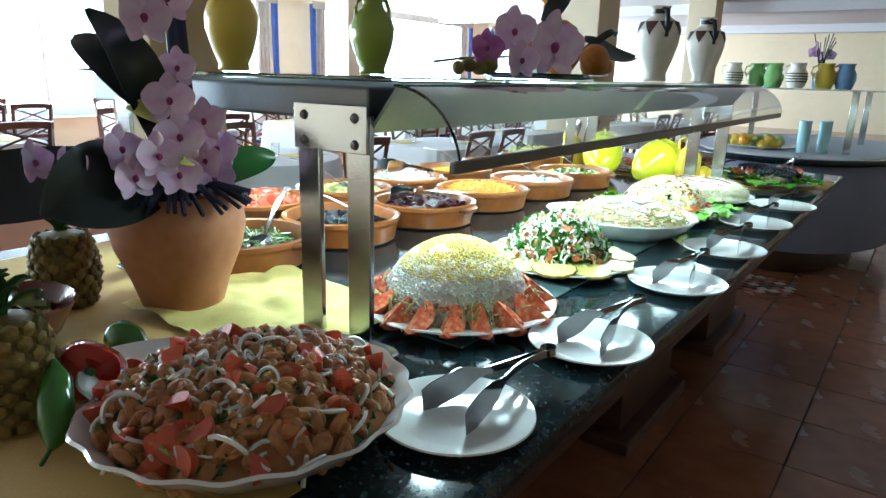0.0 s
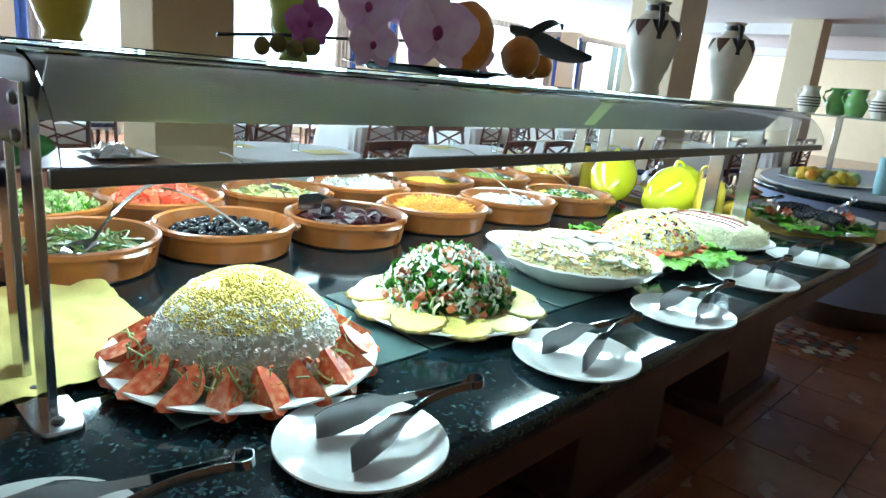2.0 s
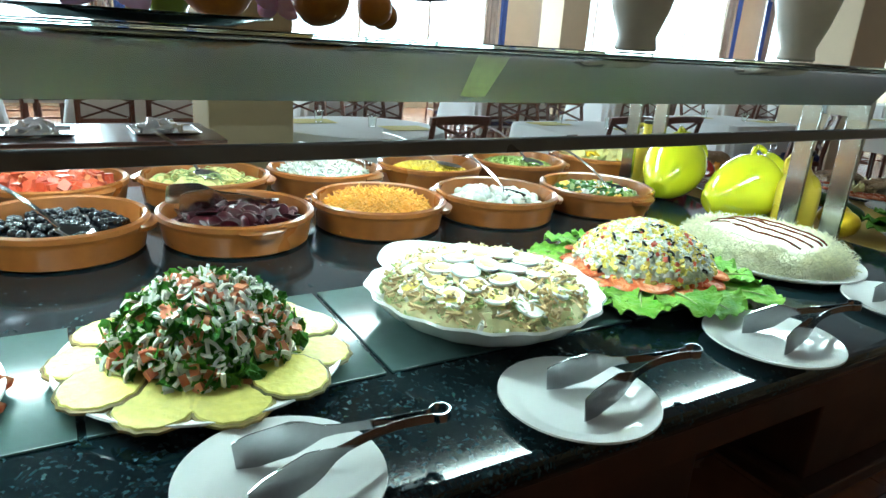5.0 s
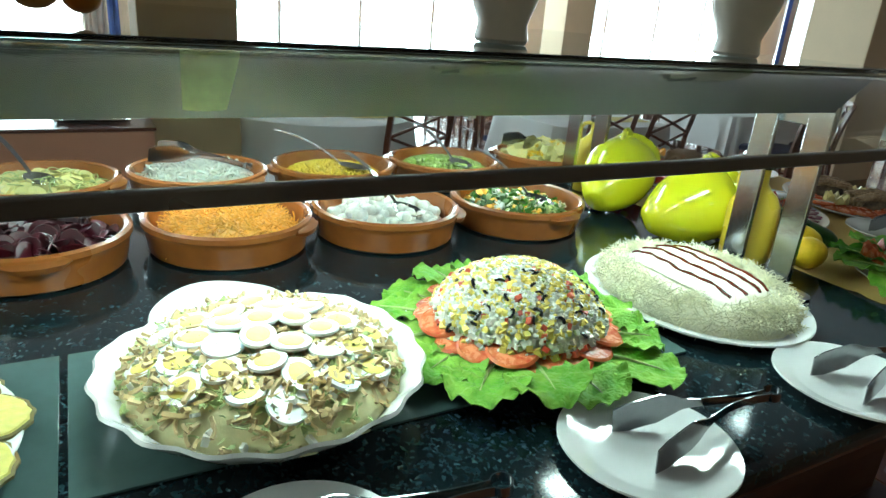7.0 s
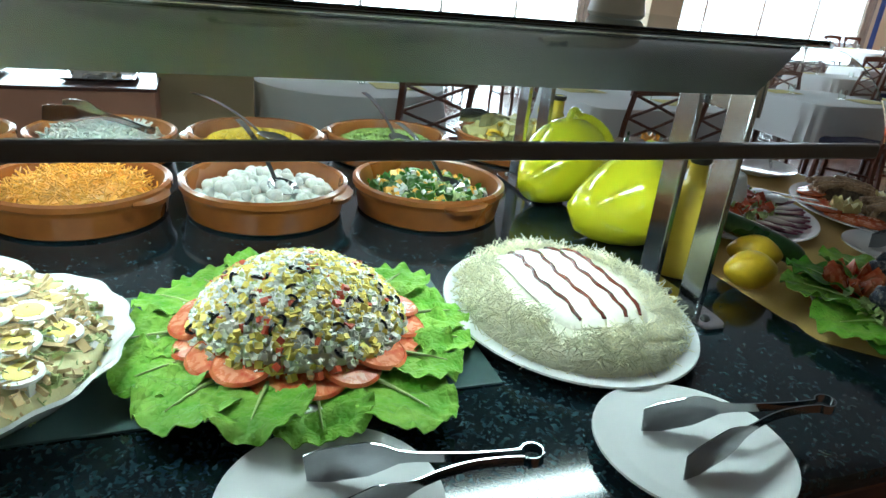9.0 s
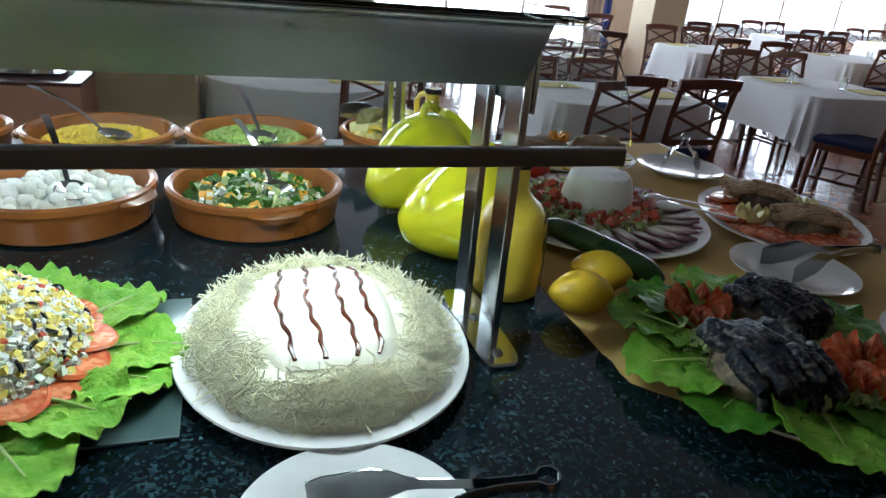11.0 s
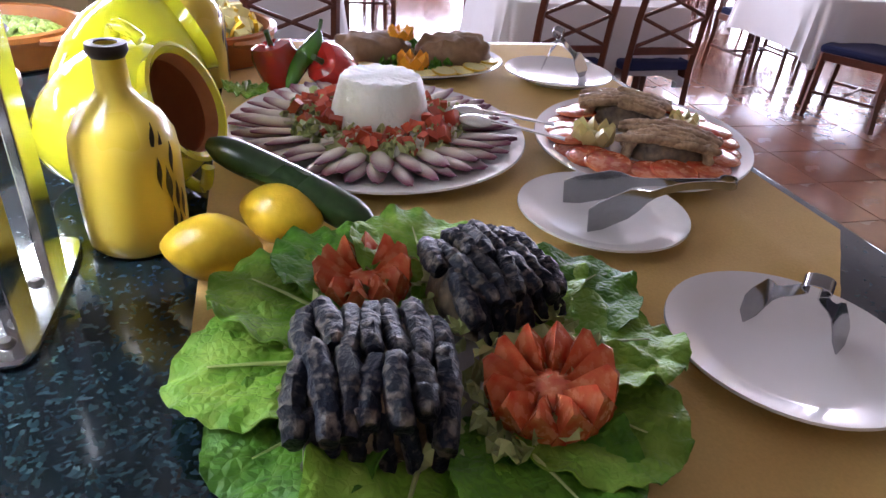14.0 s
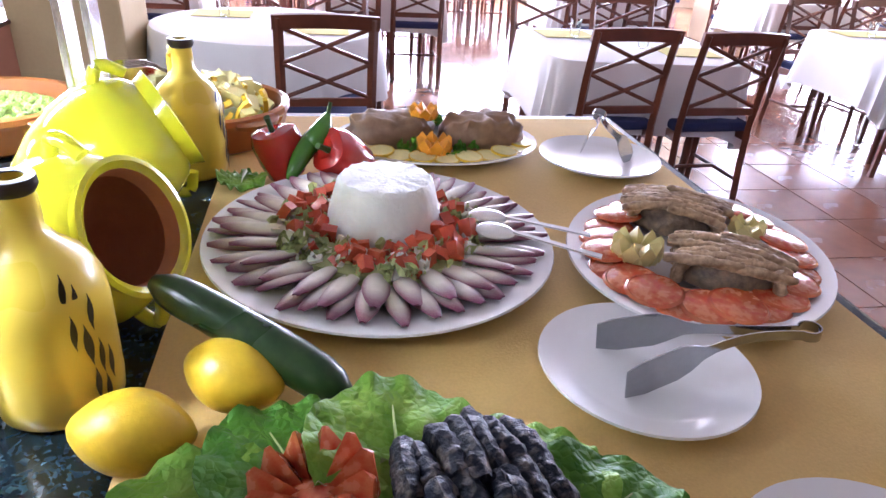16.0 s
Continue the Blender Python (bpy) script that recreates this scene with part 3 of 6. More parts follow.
part("hood_lip", grid_sheet(3, 4, lambda u, v: Vector((0.499 - 0.068 * u, -GY + 0.004 + v * (2 * GY - 0.008), 0.485 - 0.084 * u)), 0.006), HOOD_STEEL, guard, "dull grey hood front")
# rear row (x = -0.4) is added, only to light the back dishes
for x in (0.375, -0.4):
    for y in (-0.75, 0.1, 0.9):
        part("lamp", box((x - 0.03, y - 0.23, 0.408), (x + 0.03, y + 0.23, 0.4175), 0.003), DIFFUSER, guard, "white tube lamp under the hood, rear row added")
shelf = part("glass_shelf", box((-0.56, -GY - 0.04, 0.487), (0.515, GY + 0.03, 0.495), 0.002), GLASS_T, guard, "green-edged glass shelf")


def curve_glass(u, v):
    a = u * math.pi / 2 * 0.9
    return Vector((0.51 + 0.135 * math.sin(a) ** 0.9, -GY - 0.03 + v * (2 * GY + 0.06), 0.485 - 0.125 * (1 - math.cos(a)) ** 0.9))


pane = part("front_glass", grid_sheet(10, 2, curve_glass, 0.005), GLASS, guard, "clear curved front glass")
shelf.visible_shadow = pane.visible_shadow = False
part("rail", box((0.628, -GY - 0.04, 0.356), (0.640, GY + 0.03, 0.376), 0.003), RAIL, guard, "dark steel edge rail")
tape = tagged(part("paper_tag", grid_sheet(6, 6, lambda u, v: Vector((0.004 * math.sin(4 * u), (u - 0.5) * 0.08, -v * 0.092)), 0.0015), TAPE, None, "faded green paper tag stuck on the hood"), category="paper tag")
tape.matrix_basis = pose(-0.702, 2.04, 1.384, 0, 39.7, 0)

# ---- dining furniture ----
def chair_bm_leg(x0, y0, x1, y1, z0, z1, w=0.034):
    return tube([(x0, y0, z0), ((x0 + x1) / 2, (y0 + y1) / 2, (z0 + z1) / 2), (x1, y1, z1)], w / 2 * 1.25, 4)


def build_chair():
    """Faces -x; its back stands at +x."""
    c = thing("dining_chair", 0, 0, 0, "dark mahogany cross-back dining chair with blue padded seat", "chair", group="dining chairs")
    for y in (-0.205, 0.205):
        part("leg", chair_bm_leg(-0.2, y, -0.19, y, 0, 0.43), WOOD, c)
        part("back_post", tube([(0.24, y, 0), (0.21, y, 0.25), (0.2, y, 0.46), (0.225, y, 0.7), (0.27, y, 0.92)], 0.022, 4), WOOD, c)
        part("stretcher", tube([(-0.19, y, 0.17), (0.215, y, 0.17)], 0.011, 6), WOOD, c)
        part("side_rail", box((-0.19, y - 0.012, 0.38), (0.2, y + 0.012, 0.43), 0.004), WOOD, c)
    part("front_rail", box((-0.205, -0.2, 0.37), (-0.18, 0.2, 0.43), 0.004), WOOD, c)
    part("cross_stretcher", tube([(0.0, -0.2, 0.17), (0.0, 0.2, 0.17)], 0.011, 6), WOOD, c)
    part("seat", box((-0.225, -0.215, 0.425), (0.195, 0.215, 0.48), 0.02), BLUE_SEAT, c, "dark blue padded seat")
    top = [(0.262 + 0.02 * math.cos(k * math.pi / 8 - math.pi / 2), -0.23 + 0.46 * k / 8, 0.9 + 0.012 * math.sin(math.pi * k / 8)) for k in range(9)]
    part("top_rail", ribbon(top, [0.06] * 9, 0.024, (0.15, 0, 0.99)), WOOD, c)
    part("lower_rail", box((0.198, -0.2, 0.52), (0.216, 0.2, 0.56), 0.004), WOOD, c)
    for z0, z1 in ((0.56, 0.72), (0.72, 0.88)):
        for s in (1, -1):
            part("cross_slat", tube([(0.208 + (z0 - 0.56) * 0.14, -0.2 * s, z0), (0.228 + (z0 - 0.56) * 0.16, 0, (z0 + z1) / 2), (0.23 + (z0 - 0.56) * 0.16, 0.2 * s, z1)], 0.0105, 6), WOOD, c)
    return c


def cloth_bm(rx, ry, drop, round_=False, seed=0):
    """A cloth that falls from a table edge in folds."""
    n = 72
    bm = bmesh.new()
    pw = 2.0 if round_ else 7.0
    rows = []
    for k, z in ((0, 0.0), (0.9, 0.0), (0.985, -0.004), (1.0, -0.02), (1.015, -drop * 0.35), (1.04, -drop * 0.7), (1.06, -drop)):
        row = []
        for i in range(n):
            a = 2 * math.pi * i / n
            c, s = math.cos(a), math.sin(a)
            q = k
            fall = max(0, -z / drop)
            q += fall * 0.055 * math.sin(a * 16 + seed + 1.3 * math.sin(a * 5)) * (0.5 + 0.5 * abs(math.sin(2 * a)))
            zz = z - (fall * 0.09 * (abs(math.sin(2 * a)) ** 3) if not round_ else 0)
            row.append((q * rx * math.copysign(abs(c) ** (2 / pw), c), q * ry * math.copysign(abs(s) ** (2 / pw), s), zz))
        rows.append(row)
    centre = bm.verts.new((0, 0, 0))
    rv = [[bm.verts.new(p) for p in r] for r in rows[1:]]
    for i in range(n):
        bm.faces.new((centre, rv[0][i], rv[0][(i + 1) % n]))
        for p, q in zip(rv, rv[1:]):
            bm.faces.new((p[i], q[i], q[(i + 1) % n], p[(i + 1) % n]))
    return bm


def build_table(rx, ry, round_):
    t = thing("dining_table", 0, 0, 0, "dining table with slim dark wooden legs", "table", group="dining tables")
    part("tabletop", rounded(rx - 0.02, ry - 0.02, 0.715, 0.74, 2 if round_ else 8, bevel=0.006), WOOD, t)
    for x in (-1, 1):
        for y in (-1, 1):
            part("leg", tube([(x * rx * 0.62, y * ry * 0.62, 0), (x * rx * 0.64, y * ry * 0.64, 0.716)], [0.02, 0.028], 8), WOOD, t)
    k = tagged(part("tablecloth", cloth_bm(rx, ry, 0.36, round_), LINEN, None), "white linen tablecloth hanging in folds over a table", "tablecloth", "tablecloths")
    k.matrix_basis = pose(0, 0, 0.746)
    g = thing("drinking_glass", 0.1, 0.05, 0.748, "clear upturned drinking glass on a white tablecloth", "glass", group="drinking glasses")
    part("bowl", lathe([(0, 0.004), (0.026, 0.0), (0.033, 0.1), (0.031, 0.1), (0.024, 0.008), (0, 0.009)], 20), GLASS, g)
    mtt = tagged(part("place_mat", box((-0.16, -0.12, 0), (0.16, 0.12, 0.003), 0.001), NAPKIN_Y, None), "yellow cloth place mat on a table", "place mat", "place mats")
    mtt.matrix_basis = pose(0.15, 0.2, 0.748)
    return t, k, g, mtt


first_chair = build_chair()
sets = {False: build_table(0.5, 0.55, False), True: build_table(0.62, 0.62, True)}
first_chair.matrix_basis = pose(-3.62, 3.62, 0, 0, 0, 4)
rng = random.Random(5)
used = {False: False, True: False}


def set_table(x, y, round_=False, sides="++--"):
    t, k, g, p = sets[round_]
    turn = rng.uniform(-2, 2)
    spots = [(g, pose(x + 0.12, y + 0.05, 0.749)), (g, pose(x - 0.15, y - 0.25, 0.749)), (p, pose(x + 0.2, y + 0.27, 0.749, 0, 0, 90 + turn)), (p, pose(x - 0.25, y - 0.27, 0.749, 0, 0, 90 - turn))]
    if not used[round_]:
        used[round_] = True
        t.matrix_basis, k.matrix_basis = pose(x, y, 0), pose(x, y, 0.746)
        g.matrix_basis, p.matrix_basis = spots[0][1], spots[2][1]
        spots = [spots[1], spots[3]]
    else:
        copy_thing(t, pose(x, y, 0, 0, 0, turn))
        copy_thing(k, pose(x, y, 0.746, 0, 0, turn))
    for ob, m in spots:
        copy_thing(ob, m)
    if "+" in sides:
        for dy in (-0.27, 0.27):
            copy_thing(first_chair, pose(x + 0.36 + rng.uniform(0, 0.07), y + dy, 0, 0, 0, rng.uniform(-5, 5)))
    if "-" in sides:
        for dy in (-0.27, 0.27):
            copy_thing(first_chair, pose(x - 0.42 - rng.uniform(0, 0.08), y + dy, 0, 0, 0, 180 + rng.uniform(-5, 5)))


set_table(-4.25, 3.33, True, "")
copy_thing(first_chair, pose(-4.85, 3.15, 0, 0, 0, 176))
copy_thing(first_chair, pose(-4.8, 3.75, 0, 0, 0, 190))
set_table(-4.35, 7.6, False, "-")
copy_thing(first_chair, pose(-3.72, 7.34, 0, 0, 0, 30))
copy_thing(first_chair, pose(-3.82, 8.04, 0, 0, 0, 38))
for x, y in ((-3.95, 5.3), (-3.95, 10.4), (-3.95, 12.6), (-6.75, 0.5), (-6.7, 2.1), (-6.75, 4.15), (-6.8, 6.25), (-6.85, 8.4), (-6.7, 10.5), (-6.7, 12.7), (-6.7, 15), (-9.5, 1.2), (-9.5, 3.3), (-9.55, 5.5), (-9.6, 7.7), (-9.5, 9.9), (-9.5, 12.1), (-9.4, 14.4), (-6.8, -1.4)):
    set_table(x, y)

# ---- tableware ----
def plate_profile(r, rim=0.018):
    return [(0, 0.004), (r * 0.6, 0.003), (r * 0.62, 0.0), (r * 0.68, 0.0), (r * 0.72, 0.004), (r * 0.93, rim - 0.004), (r, rim - 0.001), (r * 0.995, rim + 0.002), (r * 0.93, rim), (r * 0.74, 0.010), (r * 0.66, 0.007), (0, 0.007)]


def build_tongs(spread=0.04, length=0.235):
    """Hinge at +x, blades at -x and standing on edge."""
    t = thing("serving_tongs", 0, 0, 0, "stainless steel serving tongs with broad blades on a plate", "tongs", group="serving tongs")
    for s, nm in ((1, "spatula_arm"), (-1, "scoop_arm")):
        pts, wd = [], []
        for k in range(15):
            u = k / 14
            x = length * (0.5 - u)
            y = s * (0.006 + spread * u ** 1.2 - 0.012 * math.sin(math.pi * min(u * 1.6, 1)) * 0.6)
            pts.append((x, y, 0.02 + 0.012 * math.sin(math.pi * u)))
            wd.append(0.013 if u < 0.55 else 0.013 + 0.034 * min(1, (u - 0.55) / 0.14) * (1 if u < 0.97 else 0.75))
        part(nm, ribbon(pts, wd, 0.0016, (0, 0, 1)), TONG_STEEL, t, m=pose(0, 0, 0.004))
    loop = [(length / 2 + 0.011 - 0.013 * math.cos(q), 0.013 * math.sin(q), 0.024) for q in [0.45 + (2 * math.pi - 0.9) * k / 14 for k in range(15)]]
    part("spring", ribbon(loop, [0.013] * 15, 0.0016, (0, 0, 1)), TONG_STEEL, t, "bent steel loop")
    return t


first_tongs = build_tongs()
TONG_PLATES = ((-0.5, 0.725, 0.118, 20, 0), (-0.461, 1.115, 0.118, 12, 0), (-0.455, 1.618, 0.12, 5, 0), (-0.45, 2.055, 0.119, 8, 0), (-0.462, 2.53, 0.122, 10, 0), (-0.452, 2.985, 0.126, 5, 0), (-0.932, 3.98, 0.126, 2, 0), (-0.612, 4.05, 0.134, -45, 1), (-1.635, 4.2, 0.13, -40, 1))
first_plate = None
CLOTH_TOP = CZ + 0.003
for i, (x, y, r, turn, standing) in enumerate(TONG_PLATES):
    z = CZ if i < 6 else CLOTH_TOP
    m = pose(x, y, z, 0, 0, turn)
    m.translation.z = z
    if first_plate is None:
        first_plate = thing("side_plate", x, y, z, "round white porcelain plate holding serving tongs", "plate", turn, "tong plates")
        part("plate_body", lathe(plate_profile(0.12), 56), PORCELAIN, first_plate)
    else:
        p = copy_thing(first_plate, m)
        p.scale = (r / 0.12,) * 3
    if standing:
        # astride, hinge up
        tg = build_tongs(0.05, 0.14)
        tg.matrix_basis = Matrix.Translation((x, y, z + 0.06)) @ pose(0, 0, 0, 0, 0, turn) @ pose(0, 0, 0, 0, -48, 0) @ pose(0, 0, -0.024)
    else:
        mm = Matrix.Translation((x, y, z + 0.008)) @ pose(0, 0, 0, 0, 0, 90 - 0.5 * turn) @ pose(0.095 if i in (0, 3, 4) else 0.075, 0, 0.006, 0, -7, 0)
        if i == 0:
            first_tongs.matrix_basis = mm
        else:
            copy_thing(first_tongs, mm)


def build_cazuela():
    c = thing("terracotta_dish", 0, 0, 0, "round brown glazed terracotta dish filled with food", "serving dish", group="terracotta dishes")
    part("bowl", lathe([(0, 0.0), (0.158, 0.0), (0.168, 0.006), (0.176, 0.05), (0.178, 0.058), (0.183, 0.064), (0.182, 0.075), (0.174, 0.079), (0.167, 0.075), (0.162, 0.05), (0.155, 0.016), (0, 0.012)], 64), TERRACOTTA, c)
    for s in (1, -1):
        part("handle", grid_sheet(9, 4, lambda u, v: Vector((s * (0.178 + 0.022 * v * math.sin(math.pi * u) ** 0.5), (u - 0.5) * 0.11, 0.07 - 0.006 * v)), 0.012), TERRACOTTA, c)
    return c


caz = build_cazuela()
FILL = 0.045
DISHES = []
kinds = {"bean": (-1.445, 1.065, 20), "olive": (-1.44, 1.425, 70), "beet": (-1.40, 1.795, 5), "carrot": (-1.405, 2.173, 55), "mozzarella": (-1.39, 2.548, 60), "mixed": (-1.37, 2.927, 10),
         "greens": (-1.83, 1.09, 0), "tomato": (-1.83, 1.42, 30), "cucumber": (-1.80, 1.80, 70), "onion": (-1.825, 2.175, 40), "corn": (-1.82, 2.56, 90), "peas": (-1.82, 2.94, 60), "lemon": (-1.84, 3.36, 45)}
names = {"bean": "green beans", "olive": "black olives", "beet": "dark sliced beetroot", "carrot": "grated carrot", "mozzarella": "small white mozzarella balls", "mixed": "mixed chopped vegetables", "greens": "shredded green lettuce", "tomato": "cut red tomatoes", "cucumber": "pale cucumber slices", "onion": "white onion shreds", "corn": "yellow sweetcorn", "peas": "green peas", "lemon": "yellow-green lemon wedges"}
rx = 0.15
for i, (k, (x, y, turn)) in enumerate(kinds.items()):
    m = pose(x, y, CZ, 0, 0, turn)
    if i == 0:
        d = caz
        d.matrix_basis = m
    else:
        d = copy_thing(caz, m)
    d["label"] = "brown glazed terracotta dish of " + names[k]
    f = thing("salad_filling", x, y, CZ + 0.013, names[k] + " heaped in a terracotta dish", "salad", turn)
    base = {"bean": OLIVE_G, "olive": BLACK_OLIVE, "beet": BEET, "carrot": CARROT, "mozzarella": WHITE_F, "mixed": GREEN, "greens": SHRED_G, "tomato": TOMATO_IN, "cucumber": SHRED_G, "onion": WHITE_F, "corn": CORN, "peas": PEA, "lemon": SHRED_G}[k]
    h = 0.05 if k not in ("carrot", "greens", "tomato", "onion") else 0.064
    part("bed", dome(rx, rx, h * 0.85, 0.45, 0.06, 30, i), base, f)
    on = on_dome(rx, rx, h, 0.45, 0.05, 1)
    if k == "bean":
        bits("bean", strip(1, 0.13, 0.2), 170, on, between(0.035, 0.06), OLIVE_G, f, i, tilt=30)
        bits("green_bean", strip(1, 0.13, 0.2), 60, on, between(0.035, 0.06), GREEN, f, i + 50, tilt=30)
    elif k == "olive":
        bits("olive", bead(2), 190, on, lambda r: (0.011, 0.009, 0.009), BLACK_OLIVE, f, i)
    elif k == "beet":
        bits("beet_slice", disc(1, 0.12), 120, on, between(0.016, 0.03), BEET, f, i, tilt=60)
    elif k == "carrot":
        bits("carrot_shred", strip(1, 0.07, 0.5), 750, on, between(0.03, 0.05), CARROT, f, i, tilt=50)
    elif k == "mozzarella":
        bits("mozzarella_ball", bead(2), 110, on, between(0.011, 0.016), WHITE_F, f, i)
    elif k == "mixed":
        for q, (tp, mt, n, sz) in enumerate(((chip(), GREEN, 80, 0.016), (disc(1, .3), SHRED_G, 45, 0.013), (chip(), CARROT, 40, 0.016), (chip(1, .5, .4), WHITE_F, 50, 0.02), (crinkle(), LETTUCE_D, 50, 0.035))):
            bits("vegetable_morsel", tp, n, on, between(sz * 0.7, sz * 1.2), mt, f, i * 9 + q)
    elif k == "greens":
        bits("lettuce_shred", crinkle(), 330, on, between(0.03, 0.05), SHRED_G, f, i)
        bits("lettuce_scrap", crinkle(), 120, on, between(0.03, 0.05), LETTUCE, f, i + 40)
    elif k == "tomato":
        bits("tomato_chunk", chip(1, 0.7, 0.6), 130, on, between(0.025, 0.042), TOMATO_IN, f, i)
        bits("pale_tomato_chunk", chip(1, 0.7, 0.4), 35, on, between(0.02, 0.03), TOMATO_PALE, f, i + 30)
    elif k == "cucumber":
        bits("cucumber_slice", disc(1, 0.12), 130, on, between(0.017, 0.024), LEMON_PALE, f, i, tilt=50)
        bits("cucumber_skin", hoop(1, 0.08), 60, on, between(0.018, 0.024), SHRED_G, f, i + 30, tilt=50)
    elif k == "onion":
        bits("onion_shred", strip(1, 0.14, 0.9), 330, on, between(0.03, 0.055), WHITE_F, f, i, tilt=50)
    elif k == "corn":
        bits("corn_kernel", bead(1), 620, on, between(0.0045, 0.0065), CORN, f, i)
    elif k == "peas":
        bits("pea", bead(1), 420, on, between(0.007, 0.01), PEA, f, i)
    else:
        bits("lemon_wedge", chip(1, 0.55, 0.6), 55, on_dome(rx, rx, 0.085, 0.5, 0.3, 1), between(0.035, 0.055), LEMON_PALE, f, i)
        bits("lemon_peel", strip(1, 0.3, 0.6), 40, on_dome(rx, rx, 0.085, 0.5, 0.3, 1), between(0.04, 0.055), LEMON, f, i + 30)


def build_spoon():
    s = thing("serving_spoon", 0, 0, 0, "shiny steel serving spoon lying in a dish", "spoon", group="serving spoons")
    part("bowl", grid_sheet(12, 9, lambda u, v: Vector(((u - 0.5) * 0.085, (v - 0.5) * 0.062 * math.sin(math.pi * (0.06 + 0.88 * u)) ** 0.6, 0.016 * (1 - math.sin(math.pi * u) * math.sin(math.pi * v)))), 0.0015), STEEL, s)
    part("handle", ribbon([(-0.038 - 0.026 * k, 0, 0.014 + 0.016 * k - 0.001 * k * k) for k in range(9)], [0.009 + 0.001 * k for k in range(9)], 0.002, (0, 1, 0)), STEEL, s)
    return s


spoon = build_spoon()
SPOONS = ((-1.36, 1.05, 0.955, -60), (-1.32, 1.45, 0.956, 50), (-1.34, 2.58, 0.958, 20), (-1.33, 2.97, 0.958, 20), (-1.75, 2.96, 0.96, 15), (-1.76, 2.60, 0.962, 60), (-1.77, 1.80, 0.965, 30))
spoon.matrix_basis = pose(*SPOONS[0][:3], 0, 10, SPOONS[0][3])
for x, y, z, a in SPOONS[1:]:
    copy_thing(spoon, pose(x, y, z, 0, 8, a))
for x, y, z, a in ((-1.40, 1.76, 0.972, 100), (-1.80, 2.17, 0.985, 70), (-1.84, 3.3, 0.99, 110)):
    copy_thing(first_tongs, Matrix.Translation((x, y, z)) @ pose(0, 0, 0, 0, 8, a))

for y0, y1 in ((0.95, 1.42), (1.43, 1.84), (1.85, 2.365), (2.375, 2.81)):
    b = thing("display_board", -0.87, (y0 + y1) / 2, CZ, "thin grey-green chilled board under salad platters", "board", group="display boards")
    part("slab", box((-0.12, -(y1 - y0) / 2, 0), (0.225, (y1 - y0) / 2, 0.004), 0.001), BOARD, b)
BZ = CZ + 0.005


def platter(x, y, z, rx, ry, label, rz=0):
    p = thing("platter", x, y, z, label, "platter", rz)
    bm = lathe(plate_profile(1.0, 0.022 / 1.0), 64)
    for v in bm.verts:
        v.co.x, v.co.y = v.co.x * rx, v.co.y * ry
    part("plate_body", bm, PORCELAIN, p)
    return p


def shell_dish(x, y, z, r, rz, label):
    """A scalloped white dish with a flared lobe at +x."""
    def shape(a, k):
        lobe = math.exp(-((math.atan2(math.sin(a), math.cos(a)) / 0.36) ** 2))
        notch = math.exp(-(((abs(math.atan2(math.sin(a), math.cos(a))) - 0.62) / 0.14) ** 2))
        return 1 + (0.018 * math.cos(a * 18) * k if abs(math.atan2(math.sin(a), math.cos(a))) > 0.6 else 0) + 0.3 * lobe * k - 0.12 * notch * k
    d = thing("shell_dish", x, y, z, label, "serving dish", rz)
    pr = [(0, 0.0), (0.6, 0.0), (0.68, 0.004), (0.86, 0.03), (0.97, 0.055), (1.0, 0.062), (0.985, 0.066), (0.95, 0.06), (0.82, 0.03), (0.64, 0.01), (0, 0.008)]
    n = len(pr)
    bm = lathe([(a * r, b) for a, b in pr], 108, lambda a, k: shape(a, max(0.0, 1 - abs(k * (n - 1) - 5.5) / 5)))
    part("dish_body", bm, PORCELAIN, d)
    return d


def wedge_bm(l=0.062, w=0.032, h=0.03, which="all"):
    """A segment of a round fruit: the skin arc lies below, two flat cut faces meet at the upper ridge."""
    bm, rows, n = bmesh.new(), [], 10
    for i in range(n + 1):
        u = 2 * i / n - 1
        s_ = max(0.06, 1 - u * u) ** 0.5
        arc = [bm.verts.new((u * l / 2, w / 2 * s_ * math.sin(q) / math.sin(0.75), h - h * s_ * math.cos(q))) for q in (-0.75, -0.38, 0, 0.38, 0.75)]
        rows.append(arc + [bm.verts.new((u * l / 2 * 0.94, 0, h + 0.002))])
    for p, q in zip(rows, rows[1:]):
        for k in range(6):
            if which == "all" or (k < 4) == (which == "skin"):
                bm.faces.new((p[k], p[(k + 1) % 6], q[(k + 1) % 6], q[k]))
    if which != "flesh":
        bm.faces.new(rows[0][::-1])
        bm.faces.new(rows[-1])
    bmesh.ops.delete(bm, geom=[v for v in bm.verts if not v.link_faces], context="VERTS")
    return bm


# mixed shellfish and tomato salad
d = shell_dish(-0.712, 0.522, CLOTH_TOP, 0.227, 195, "scalloped white dish of mussel and tomato salad")
s = thing("seafood_salad", -0.712, 0.522, CLOTH_TOP + 0.034, "mussel salad with tomato, onion rings and peppers", "salad", 195)
part("bed", dome(0.195, 0.195, 0.055, 0.6, 0.08, 30, 2), MUSSEL, s)
on = on_dome(0.2, 0.2, 0.06, 0.6, 0.02, 1)
bits("mussel", as_data(ball(1, 0.6, 0.45, 0.25, 1.5, 2)), 400, on, between(0.013, 0.021), MUSSEL, s, 1)
bits("tomato_chunk", as_data(wedge_bm(1.0, 0.7, 0.6)), 70, on, between(0.028, 0.05), TOMATO_IN, s, 2)
bits("onion_ring", hoop(1, 0.13, 0.7), 60, on, between(0.014, 0.026), WHITE_F, s, 3, tilt=60)
bits("onion_morsel", strip(1, 0.16, 0.8), 110, on, between(0.02, 0.04), WHITE_F, s, 4)
